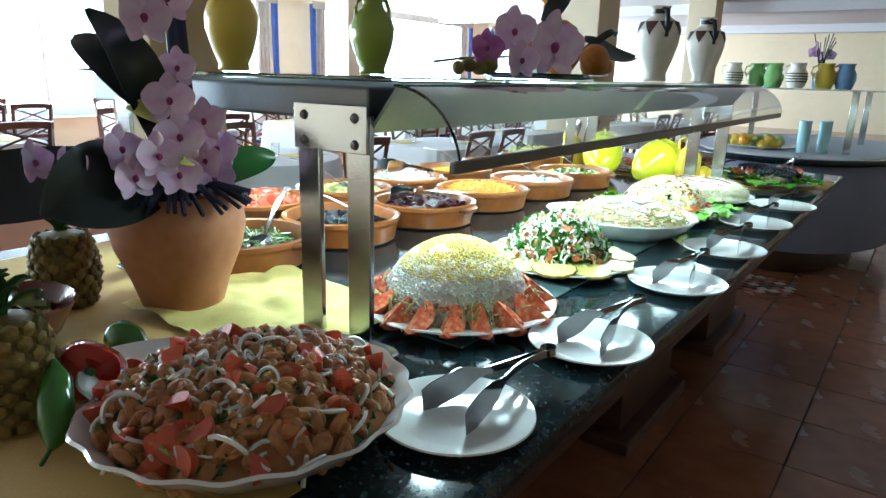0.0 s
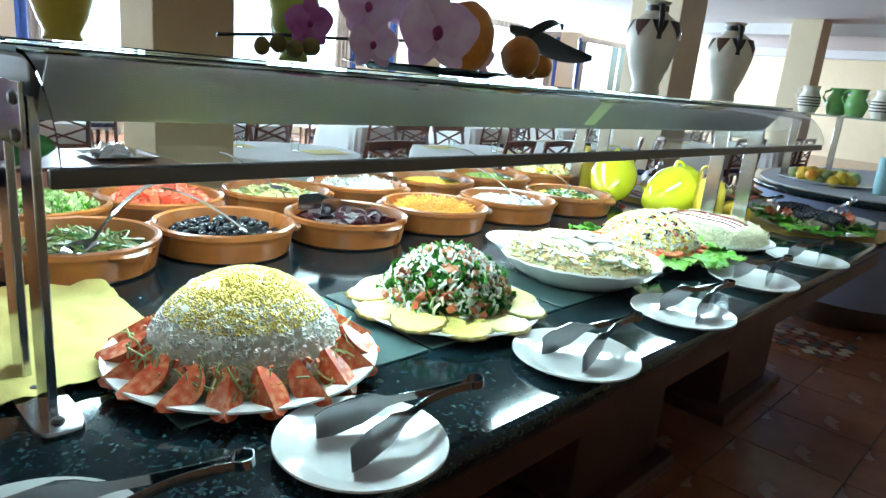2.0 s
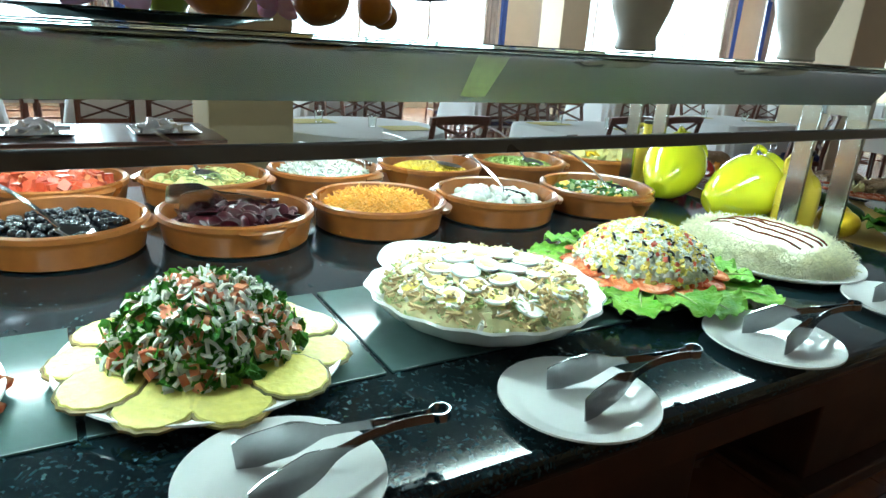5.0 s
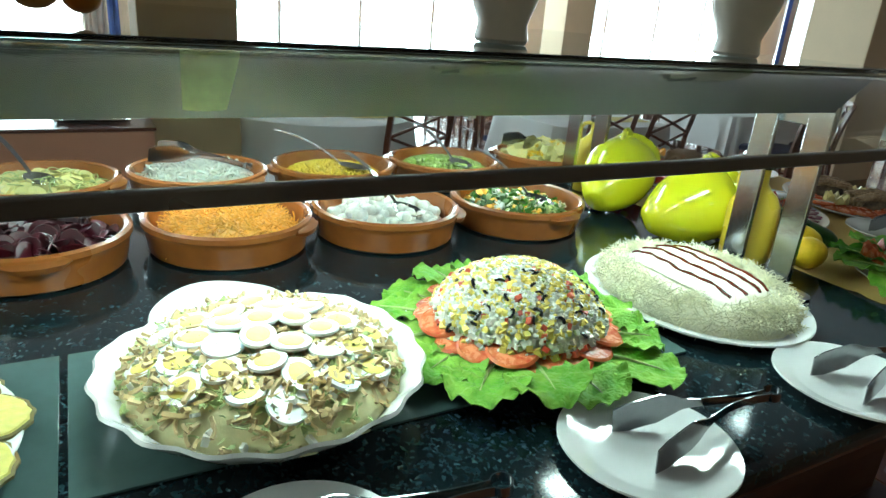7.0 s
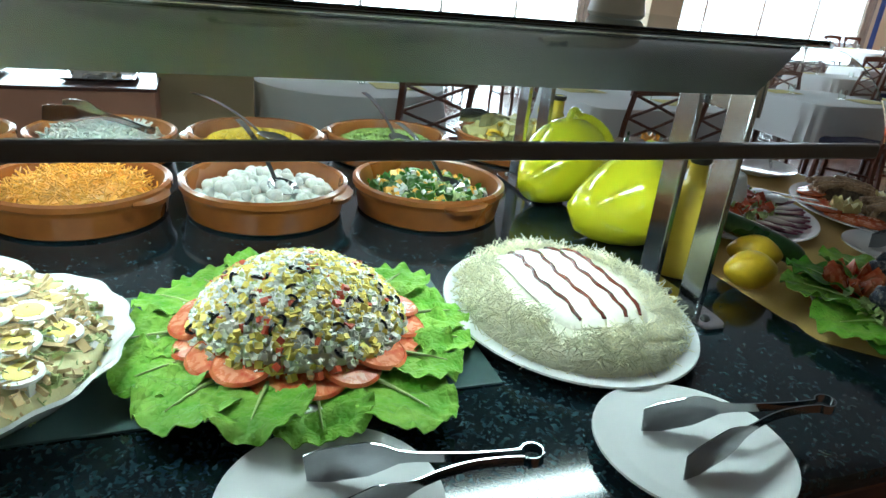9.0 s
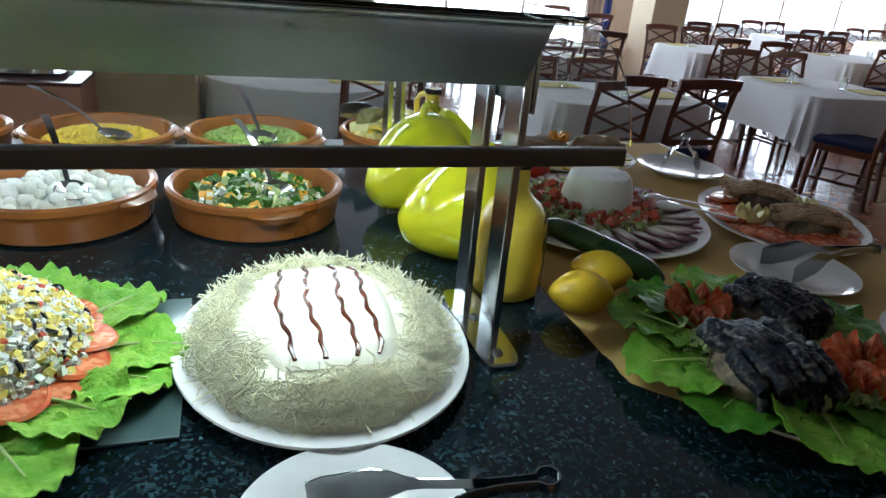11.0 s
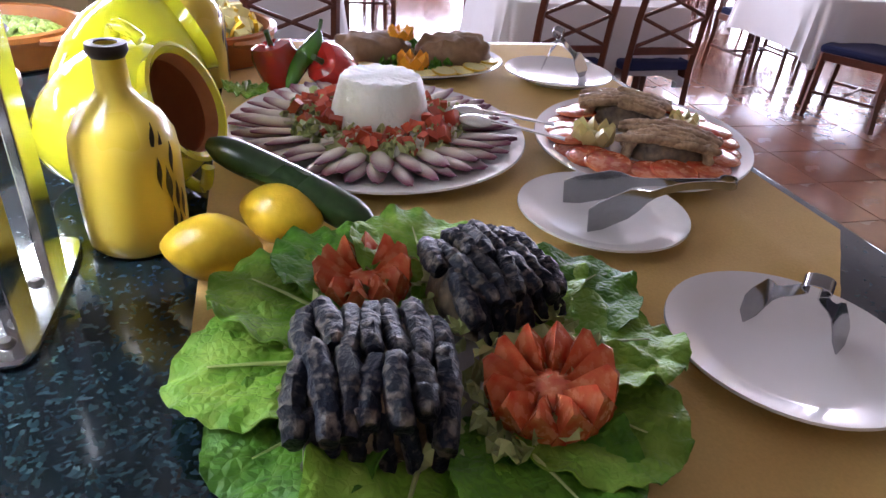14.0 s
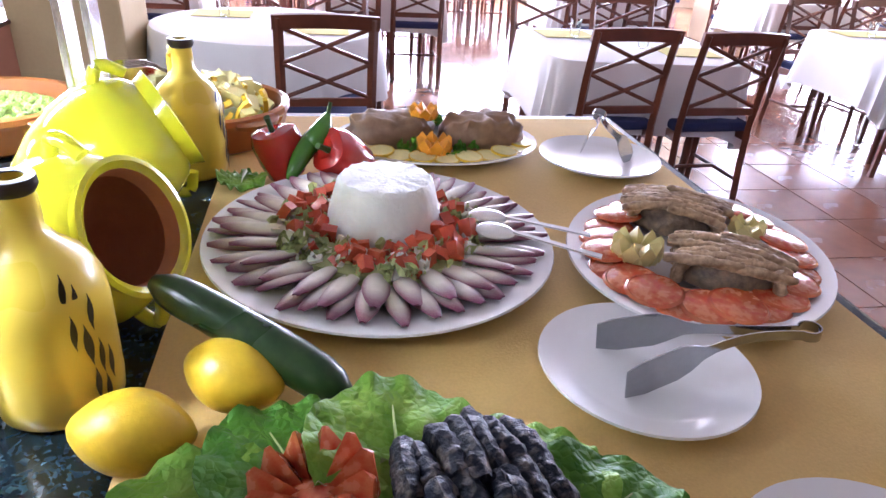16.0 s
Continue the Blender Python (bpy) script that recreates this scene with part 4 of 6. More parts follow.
bits("green_pepper_morsel", crinkle(), 260, on, between(0.014, 0.026), GREEN, s, 5)
bits("pale_green_morsel", crinkle(), 60, on, between(0.02, 0.035), SHRED_G, s, 6)

# domed egg-yolk salad with tomato wedges
p = platter(-0.785, 1.125, BZ, 0.22, 0.22, "round white platter ringed with tomato wedges")
s = thing("domed_salad", -0.785, 1.125, BZ + 0.008, "domed white mayonnaise salad dusted with grated yolk", "salad")
part("foot", dome(0.16, 0.16, 0.05, 0.5, 0.06, 30, 4), SALAD_BED, s)
part("cream_dome", dome(0.158, 0.158, 0.15, 1.15, 0.06, 40, 5), CREAMY, s, "white creamy coat")
bits("grated_yolk", chip(1, .7, .5), 5200, on_dome(0.160, 0.160, 0.152, 1.15, 0.4, 1), between(0.003, 0.0062), YOLK, s, 1, tilt=35)
bits("grated_white", chip(), 2600, on_dome(0.160, 0.160, 0.150, 1.15, 0.05, 0.6), between(0.003, 0.006), WHITE_F, s, 2, tilt=35)
bits("cabbage_shred", strip(1, 0.09, 0.6), 420, on_ring(0.145, 0.18, 0.0, 0.045), between(0.02, 0.045), SHRED_G, s, 3)
bits("pink_morsel", chip(1, .6, .4), 120, on_ring(0.135, 0.16, 0.015, 0.05), between(0.008, 0.016), TOMATO_PALE, s, 4)
w0 = None
for k in range(19):
    a = 2 * math.pi * k / 19
    m = pose(0.183 * math.cos(a), 0.183 * math.sin(a), 0.026, 0, 0, math.degrees(a) + rng.uniform(-14, 14)) @ pose(0, 0, 0, rng.uniform(-42, 42), 34 + rng.uniform(-8, 6), 0) @ pose(0, 0, -0.016)
    if w0 is None:
        w0 = part("tomato_wedge", wedge_bm(0.086, 0.05, 0.036, "skin"), TOMATO, p, "", m)
        w1 = part("cut_face", wedge_bm(0.086, 0.05, 0.036, "flesh"), TOMATO_CUT, w0, "juicy cut tomato flesh")
    else:
        again(w1, Matrix(), again(w0, m))

# rocket salad on pineapple slices
p = platter(-0.78, 1.60, BZ, 0.207, 0.207, "round white platter edged with pineapple slices")
sl = None
for k in range(11):
    a = 2 * math.pi * k / 11
    m = pose(0.16 * math.cos(a), 0.16 * math.sin(a), 0.02 + 0.003 * (k % 2), 0, 6, math.degrees(a))
    if sl is None:
        sl = part("pineapple_slice", lathe([(0, 0), (0.05, 0), (0.055, 0.004), (0.052, 0.009), (0, 0.0095)], 30, lambda q, kk: 1 + 0.03 * math.cos(q * 13) * (kk > 0.2)), PINE_FLESH, p, "", m)
        rd = part("rind", lathe([(0.0545, 0.0), (0.0585, 0.002), (0.0585, 0.006), (0.0545, 0.0075)], 30, lambda q, kk: 1 + 0.03 * math.cos(q * 13)), PINE_RIND, sl)
    else:
        o = again(sl, m)
        again(rd, Matrix(), o)
s = thing("rocket_salad", -0.78, 1.60, BZ + 0.008, "heap of rocket with crab sticks and onion", "salad")
part("bed", dome(0.122, 0.122, 0.1, 1.2, 0.15, 30, 8), LETTUCE_D, s)
on = on_dome(0.14, 0.14, 0.124, 1.3, 0.0, 1)
bits("rocket_leaf", crinkle(5), 230, on, between(0.03, 0.055), LETTUCE_D, s, 1)
bits("rocket_stem", strip(1, 0.05, 0.7), 160, on, between(0.03, 0.06), LETTUCE, s, 2)
bits("onion_curl", strip(1, 0.2, 1.0), 520, on_dome(0.142, 0.142, 0.13, 1.3, 0.1, 1), between(0.02, 0.036), WHITE_F, s, 3)
bits("crab_stick", chip(1, 0.8, 0.7), 150, on_dome(0.142, 0.142, 0.13, 1.3, 0.1, 1), between(0.012, 0.02), TOMATO_PALE, s, 4)
bits("white_cube", chip(), 110, on, between(0.01, 0.016), WHITE_F, s, 5)

# egg salad in a shell dish
d = shell_dish(-0.775, 2.10, BZ, 0.222, 190, "scalloped white dish of egg-topped salad")
s = thing("egg_salad", -0.775, 2.10, BZ + 0.034, "shredded chicken salad topped with sliced boiled eggs", "salad", 190)
part("bed", dome(0.19, 0.19, 0.058, 0.6, 0.06, 30, 3), SALAD_BED, s)
on = on_dome(0.191, 0.191, 0.062, 0.6, 0.02, 1, 0.002)
bits("lettuce_shred", strip(1, 0.1, 0.5), 520, on, between(0.012, 0.026), SHRED_G, s, 1, tilt=30)
bits("chicken_shred", strip(1, 0.22, 0.4), 620, on_dome(0.187, 0.187, 0.063, 0.6, 0.02, 1, 0.003), between(0.018, 0.036), TUNA, s, 2, tilt=35)
bits("lettuce_scrap", crinkle(), 260, on, between(0.014, 0.028), SHRED_G, s, 7, tilt=40)
bits("chicken_chunk", chip(1, .6, .4), 60, on, between(0.01, 0.018), TUNA, s, 8, tilt=60)
bits("pale_morsel", chip(1, .6, .4), 120, on, between(0.008, 0.016), WHITE_F, s, 3)
eg = None
r5 = random.Random(9)
for k in range(34):
    q, a = math.sqrt((k + 0.5) / 34) * 0.92, k * 2.39996
    r, zz = 0.172 * q, 0.069 * math.cos(q * 1.2) + 0.009
    m = pose(r * math.cos(a), r * math.sin(a), zz, r5.uniform(-10, 10), 14 * q + r5.uniform(-8, 8), math.degrees(a)) @ Matrix.Diagonal((r5.uniform(0.85, 1.1), r5.uniform(0.85, 1.0), 1, 1))
    if eg is None:
        eg = part("egg_slice", lathe([(0, -0.002), (0.025, -0.002), (0.028, 0.001), (0.027, 0.0045), (0, 0.005)], 24), EGGWHITE, s, "", m)
        yk = part("yolk", lathe([(0.0185, 0.0045), (0.0182, 0.0053), (0.016, 0.006), (0, 0.007)], 20), YOLK, eg)
    else:
        o = again(eg, m)
        if k % 6:
            again(yk, Matrix(), o)


def lettuce_leaf(l=0.14, w=0.12, curl=0.03, seed=0.0, n=27):
    """A broad rounded leaf, puckered between its veins, with a finely ruffled rim."""
    def fn(u, v):
        a, e = 2 * u - 1, 2 * v - 1
        p, q = a * math.sqrt(1 - e * e / 2), e * math.sqrt(1 - a * a / 2)
        rad = math.hypot(p, q)
        ang = math.atan2(q, p)
        edge = 1 + rad ** 6 * (0.05 * noise.noise(Vector((3 * math.cos(ang), 3 * math.sin(ang), seed))) + 0.03 * noise.noise(Vector((9 * math.cos(ang), 9 * math.sin(ang), seed))))
        p, q = p * edge, q * edge
        narrow = 1 - 0.25 * max(0.0, -p)
        ruff = rad ** 5 * 0.018 * noise.noise(Vector((4.5 * math.cos(ang), 4.5 * math.sin(ang), seed + 4)))
        vein = -0.0022 * math.exp(-(((u * 5 - abs(q) * 1.6) % 1 - 0.5) / 0.14) ** 2) * max(0.0, 1 - rad)
        pucker = 0.006 * noise.noise(Vector((p * 3, q * 3, seed))) + 0.003 * noise.noise(Vector((p * 8, q * 8, seed)))
        return Vector(((p + 1) * l / 2, q * w / 2 * narrow, curl * (q * q * 0.4 + math.sin(2.4 * u) * 0.4) + ruff + pucker + vein))
    return grid_sheet(n, n, fn, 0.0012)


def leaf_with_rib(parent, m, l, w, curl, seed, material):
    lf = part("lettuce_leaf", lettuce_leaf(l, w, curl, seed), material, parent, "", m)
    pts = [(l * u, 0, curl * math.sin(2.4 * u) * 0.4 + 0.003) for u in (0, 0.2, 0.4, 0.6, 0.8)]
    part("rib", tube(pts, [0.0045, 0.0035, 0.0025, 0.0016, 0.0008], 6), LETTUCE_RIB, lf)
    return lf


# rice salad on tomato slices and lettuce
p = platter(-0.80, 2.545, BZ, 0.2, 0.2, "round white platter spread with lettuce leaves")
for k in range(15):
    a = 2 * math.pi * k / 15
    leaf_with_rib(p, pose(0.13 * math.cos(a), 0.13 * math.sin(a), 0.018 + 0.004 * (k % 3), rng.uniform(-8, 8), rng.uniform(-4, 6), math.degrees(a) + rng.uniform(-12, 12)), rng.uniform(0.125, 0.165), 0.135, 0.022, k * 1.7, LETTUCE)
ts = None
for k in range(19):
    a = 2 * math.pi * k / 19
    m = pose(0.142 * math.cos(a), 0.142 * math.sin(a), 0.034 + 0.005 * (k % 3), rng.uniform(-8, 8), 12, math.degrees(a))
    if ts is None:
        ts = part("tomato_slice", lathe([(0, 0), (0.038, 0), (0.041, 0.003), (0.038, 0.006), (0, 0.006)], 24), TOMATO_CUT, p, "", m)
        tr = part("skin", lathe([(0.0385, -0.0005), (0.0425, 0.003), (0.0385, 0.0066), (0.0375, 0.006)], 24), TOMATO, ts)
    else:
        o = again(ts, m)
        again(tr, Matrix(), o)
s = thing("rice_salad", -0.80, 2.545, BZ + 0.03, "chopped rice salad with corn and black olives", "salad")
part("bed", dome(0.145, 0.145, 0.1, 1.4, 0.08, 30, 3), CREAMY, s)
on = on_dome(0.155, 0.155, 0.108, 1.4, 0.0, 1)
for q, (tp, mt, n, a, b) in enumerate(((chip(1, .8, .8), WHITE_F, 2600, .0045, .0095), (chip(), YOLK, 650, .006, .011), (hoop(1, .35), BLACK_OLIVE, 55, .006, .0085), (chip(1, .6, .5), TOMATO_IN, 60, .01, .018), (chip(1, .6, .4), SHRED_G, 240, .007, .013))):
    bits("chopped_morsel", tp, n, on, between(a, b), mt, s, 20 + q)

# sprout-covered mould with sauce
p = platter(-0.81, 3.0, CZ, 0.245, 0.21, "oval white platter under a sprout-covered salad")
s = thing("sprout_salad", -0.81, 3.0, CZ + 0.008, "oval salad mould with shredded sprouts and brown sauce lines", "salad")
part("sprout_bed", dome(0.212, 0.182, 0.058, 0.45, 0.05, 30, 3), PALE_BED, s)


def cream_top(u, v):
    x, y = (u - 0.5) * 2, (v - 0.5) * 2
    k = 1 - 0.12 * (x * x + y * y)
    return Vector((x * 0.165 * k, y * 0.105 * k, 0.078 - 0.016 * (x ** 4 + y ** 4) - 0.006 * x * x + 0.002 * noise.noise(Vector((x * 3, y * 3, 0)))))


part("cream_top", grid_sheet(26, 18, cream_top, 0.012), CREAMY, s, "smooth cream layer")
edge_r = on_dome(0.218, 0.188, 0.066, 0.45, 0.0, 0.75, 0.002)


def off_cream(rng_):
    while True:
        q = edge_r(rng_)
        if abs(q[0]) > 0.15 or abs(q[1]) > 0.095:
            return q


bits("sprout_shred", strip(1, 0.035, 0.7, 5), 2500, off_cream, between(0.02, 0.05), SPROUT, s, 3, tilt=60)
for j, yy in enumerate((-0.066, -0.022, 0.024, 0.062)):
    pts = []
    for k in range(26):
        u = 0.03 + 0.92 * k / 25
        c = cream_top(u, 0.5 + yy / 0.21 + 0.012 * math.sin(k * 1.3 + j) + 0.02 * math.sin(k * 0.35))
        pts.append((c.x, c.y, c.z + 0.0015))
    part("sauce_line", tube(pts, [0.0022 + 0.0016 * abs(math.sin(k * 0.9 + j)) for k in range(26)], 6), DRIZZLE, s, "brown sauce line")

# ---- end of the counter: yellow cloth and fish platters ----
def cloth_sheet(name, corners, z, material, label, seed=0, n=34, lift=0.0015):
    a, b, c, d = [Vector((*p, 0)) for p in corners]
    def fn(u, v):
        p = a.lerp(b, u).lerp(d.lerp(c, u), v)
        return Vector((p.x, p.y, z + lift + 0.0012 * abs(noise.noise(Vector((p.x * 5, p.y * 5, seed))))))
    return tagged(part(name, grid_sheet(n, n, fn, 0.001), material, None), label, "cloth")


def end_cloth(u, v):
    y = 3.42 + 0.93 * v
    right = min(-0.378, -0.46 - 1.11 * (y - 3.99))
    x = -1.97 + (right + 1.97) * u
    y += (1 - v) * max(0.0, min(0.35, x + 0.65))
    fold = 0.004 * math.exp(-((x + 0.78 + 0.1 * (y - 4.2)) / 0.012) ** 2) + 0.003 * math.exp(-((y - 4.25 - 0.05 * x) / 0.012) ** 2)
    return Vector((x, y, CZ + 0.0012 + 0.0012 * abs(noise.noise(Vector((x * 5, y * 5, 1)))) + fold * max(0.0, min(1.0, (x + 1.1) * 4))))


tagged(part("table_cloth", grid_sheet(60, 50, end_cloth, 0.001), CLOTH_Y, None), "mustard yellow cloth spread on the counter end", "cloth")
cloth_sheet("table_cloth", ((-1.9, -0.25), (-0.6, -0.25), (-0.55, 0.47), (-1.9, 0.98)), CZ, CLOTH_Y, "mustard yellow cloth under the fruit display", 3)


def crumpled(u, v):
    x, y = -1.33 + 0.5 * u, 0.66 + 0.4 * v
    return Vector((x, y, CZ + 0.008 + 0.028 * abs(noise.noise(Vector((x * 7, y * 9, 3)))) + 0.01 * abs(noise.noise(Vector((x * 18, y * 18, 9))))))


tagged(part("napkin", grid_sheet(36, 30, crumpled, 0.0015), NAPKIN_Y, None), "crumpled bright yellow cloth around the flower pot", "cloth")

# sardine platter
PX, PY = -0.635, 3.665
p = platter(PX, PY, CLOTH_TOP, 0.2, 0.2, "round white platter lined with lettuce leaves")
r7 = random.Random(17)
for k in range(11):
    a = 2 * math.pi * k / 11 + 0.2
    leaf_with_rib(p, pose(0.065 * math.cos(a), 0.065 * math.sin(a), 0.016 + 0.004 * (k % 3), r7.uniform(-8, 8), r7.uniform(-8, 0), math.degrees(a) + r7.uniform(-10, 10)), r7.uniform(0.165, 0.2), 0.165, 0.03, k * 2.3, LETTUCE if k % 3 else LETTUCE_D)
s = thing("shredded_lettuce", PX, PY, CLOTH_TOP + 0.012, "shredded lettuce under the sardine blocks", "salad")
bits("lettuce_shred", crinkle(), 260, on_ring(0.02, 0.15, 0.01, 0.035), between(0.02, 0.04), SHRED_G, s, 4)


def fish_bm(l=0.075, r=0.0095, seed=0.0):
    """A blunt, creased little fish body."""
    n = 14
    pts = [((k / n - 0.5) * l, 0.0035 * math.sin(4 * k / n + seed), 0.003 * math.sin(3.1 * k / n)) for k in range(n + 1)]
    rad = [r * (0.92 + 0.16 * math.sin(math.pi * min(1, 0.15 + k / n * 0.9))) * (0.8 if k in (0, n) else 1.0) for k in range(n + 1)]
    bm = tube(pts, rad, 12, 0.86)
    for v in bm.verts:
        d = noise.noise(v.co * 130 + Vector((seed, seed * 3, 0))) * 0.24 + noise.noise(v.co * 320 + Vector((seed, 0, 5))) * 0.11
        v.co.y *= 1 + d
        v.co.z *= 1 + d * 1.3
        v.co.x += 0.0025 * noise.noise(v.co * 200 + Vector((0, seed, 0)))
    return bm


def fish_block(x, y, turn, lx, ly, h, material, flesh, label, seed, steep=0.0):
    b = thing("fish_block", x, y, CLOTH_TOP + 0.016, label, "fish", turn)
    part("flesh", dome(lx * 0.5, ly * 0.5, h * 0.92, 0.22, 0.1, 40, seed), flesh, b, "crumbly fish flesh")
    rr = random.Random(seed)
    rows, n = 2, int(ly / (0.0185 if material == FISH_D else 0.0125))
    for q in range(rows):
        for k in range(n):
            yy = (k - (n - 1) / 2) * ly / n * 0.94
            xx = (q - 0.5) * lx * 0.5 + rr.uniform(-0.008, 0.008)
            edge = abs(yy) / (ly / 2)
            m = pose(xx, yy, h * (1 - 0.22 * edge ** 3) - 0.006 + rr.uniform(-0.002, 0.003), rr.uniform(-20, 20), (q - 0.5) * 14 + rr.uniform(-5, 5), rr.uniform(-8, 8))
            part("sardine" if material == FISH_D else "fillet", fish_bm(lx * (0.56 if material == FISH_D else 0.7) * rr.uniform(0.8, 1.15), 0.0128 if material == FISH_D else 0.0075, k * 1.7 + seed), material, b, "", m)
    for s_ in (-1, 1):
        for k in range(n - 1):
            yy = (k - (n - 2) / 2) * ly / n * 0.95
            part("sardine" if material == FISH_D else "fillet", fish_bm(h * rr.uniform(0.6, 1.0), 0.0085, k), material, b, "", pose(s_ * lx * rr.uniform(0.44, 0.46), yy, h * rr.uniform(0.4, 0.55), rr.uniform(-20, 20), (68 + rr.uniform(-15, 12)) * s_, rr.uniform(-20, 20)))
    return b


fish_block(-0.58, 3.585, -8, 0.145, 0.145, 0.07, FISH_D, FISH_FLESH, "block of dark silvery canned sardines", 3)
fish_block(-0.725, 3.735, 14, 0.13, 0.13, 0.064, FISH_D, FISH_FLESH, "smaller block of dark silvery canned sardines", 8)


def cut_flower(name, x, y, z, r, n, skin, pulp, label, category, rx=0, rz=0):
    """Fruit cut into a star of petals that open from a heart."""
    f = thing(name, x, y, z, label, category, rz)
    if rx:
        f.matrix_basis = pose(x, y, z, rx, 0, rz)
    part("heart", ball(r * 0.5, r * 0.5, r * 0.25, 0.05, 30, 2, pose(0, 0, r * 0.28)), pulp, f)
    one = None
    for k in range(n):
        m = pose(0, 0, 0, 0, 0, 360 * k / n)
        if one is None:
            bm = bmesh.new()
            ring = []
            for u, w, zo, zi in ((0.0, 0.25, 0.0, 0.12), (0.35, 0.62, 0.02, 0.3), (0.7, 0.6, 0.28, 0.62), (1.0, 0.06, 0.78, 0.84)):
                q = 2 * math.pi / n * r * 0.5
                rad = r * (0.35 + 0.65 * math.sin(min(1, u * 0.75 + 0.25) * math.pi / 2))
                ring.append([bm.verts.new((rad, -q * w * 2.3, zo * r * 1.1)), bm.verts.new((rad * 1.03, 0, (zo - 0.02) * r * 1.1)), bm.verts.new((rad, q * w * 2.3, zo * r * 1.1)), bm.verts.new((rad * (0.1 + 0.75 * u), 0, (zi * 0.8 + 0.25) * r * 1.1))])
            for a, b in zip(ring, ring[1:]):
                for i in range(4):
                    bm.faces.new((a[i], a[(i + 1) % 4], b[(i + 1) % 4], b[i]))
            bm.faces.new(ring[0][::-1])
            bm.faces.new(ring[-1])
            one = part("petal", bm, skin, f, "", m)
        else:
            again(one, m)
    return f


cut_flower("tomato_flower", -0.555, 3.745, CLOTH_TOP + 0.026, 0.058, 12, TOMATO_CUT, TOMATO_CUT, "red tomato carved into a pointed flower", "garnish", 12)
cut_flower("tomato_flower", -0.755, 3.605, CLOTH_TOP + 0.026, 0.052, 12, TOMATO_CUT, TOMATO_CUT, "red tomato carved into a pointed flower", "garnish", 8, 15)

# endive platter with fresh cheese
EX, EY = -1.275, 3.70
p = platter(EX, EY, CLOTH_TOP, 0.275, 0.265, "large round white platter edged with red endive leaves")


def endive_leaf(l=0.1, w=0.034):
    bm = grid_sheet(9, 7, lambda u, v: Vector((u * l, (v - 0.5) * w * math.sin(math.pi * (0.12 + 0.82 * u)) ** 0.8, 0.007 * (1 - (2 * v - 1) ** 2) * math.sin(math.pi * (0.1 + 0.8 * u)) + 0.006 * u)), 0.002)
    return bm


base_leaf = None
for ring, (r0, n, zz) in enumerate(((0.155, 40, 0.019), (0.135, 26, 0.026))):
    for k in range(n):
        a = 2 * math.pi * (k + 0.5 * ring) / n
        m = pose(r0 * math.cos(a), r0 * 0.96 * math.sin(a), zz + 0.003 * (k % 2), r7.uniform(-15, 15), -2, math.degrees(a) + r7.uniform(-6, 6)) @ Matrix.Diagonal((r7.uniform(0.92, 1.1), r7.uniform(0.9, 1.15), 1, 1))
        if base_leaf is None:
            base_leaf = part("endive_leaf", endive_leaf(), ENDIVE, p, "", m)
            at = base_leaf.data.attributes.new("purple", "FLOAT", "POINT")
            for i, v in enumerate(base_leaf.data.vertices):
                side, tip = abs(v.co.y) / 0.015, v.co.x / 0.1
                at.data[i].value = max(0.0, min(1.0, 1.0 * side ** 3.2 + 1.3 * max(0, tip - 0.55) / 0.45 - 0.14))
        else:
            again(base_leaf, m)
s = thing("chopped_salad", EX, EY, CLOTH_TOP + 0.015, "ring of chopped tomato and endive round a cheese", "salad")
part("bed", lathe([(0.08, 0), (0.16, 0.0), (0.15, 0.016), (0.11, 0.026), (0.08, 0.02)], 40), SHRED_G, s)
bits("tomato_chunk", chip(1, 0.8, 0.6), 95, on_ring(0.085, 0.145, 0.016, 0.036), between(0.016, 0.028), TOMATO_IN, s, 5)
bits("endive_morsel", crinkle(), 240, on_ring(0.085, 0.162, 0.012, 0.034), between(0.016, 0.03), SHRED_G, s, 6)
bits("white_morsel", chip(1, .5, .3), 160, on_ring(0.085, 0.16, 0.014, 0.032), between(0.012, 0.02), WHITE_F, s, 7)
c = thing("fresh_cheese", EX - 0.005, EY + 0.005, CLOTH_TOP + 0.014, "white basket-moulded fresh cheese on a salad ring", "cheese")
bm = lathe([(0, 0), (0.088, 0), (0.092, 0.006), (0.083, 0.05), (0.072, 0.094), (0.067, 0.1), (0.055, 0.1005), (0.03, 0.0995), (0, 0.1)], 72, lambda a, k: 1 + 0.008 * math.cos(a * 30) * (0.2 < k < 0.7))
for v in bm.verts:
    if v.co.z > 0.097:
        v.co.z += 0.0022 * math.cos(v.co.x * 190) * math.cos(v.co.y * 190)
    k = 1 + 0.02 * noise.noise(v.co * 60)
    v.co.x, v.co.y = v.co.x * k, v.co.y * k
part("body", bm, mat("fresh_cheese", (0.82, 0.83, 0.80), 0.5, var=0.06, scale=110, bump=0.5, sub=0.15), c)
for dx, dy, a in ((0.005, 0.165, 70), (0.055, 0.165, 62)):
    sp = thing("plastic_spoon", EX + dx, EY + dy, CLOTH_TOP + 0.05, "white plastic spoon resting on the salad", "spoon", a, "plastic spoons")
    part("bowl", ball(0.031, 0.022, 0.01, 0, 1, 3), PORCELAIN, sp)
    part("handle", ribbon([(0.028 + 0.022 * k, 0, 0.004 - 0.002 * k) for k in range(7)], [0.007 + 0.0008 * k for k in range(7)], 0.003, (0, 1, 0)), PORCELAIN, sp)

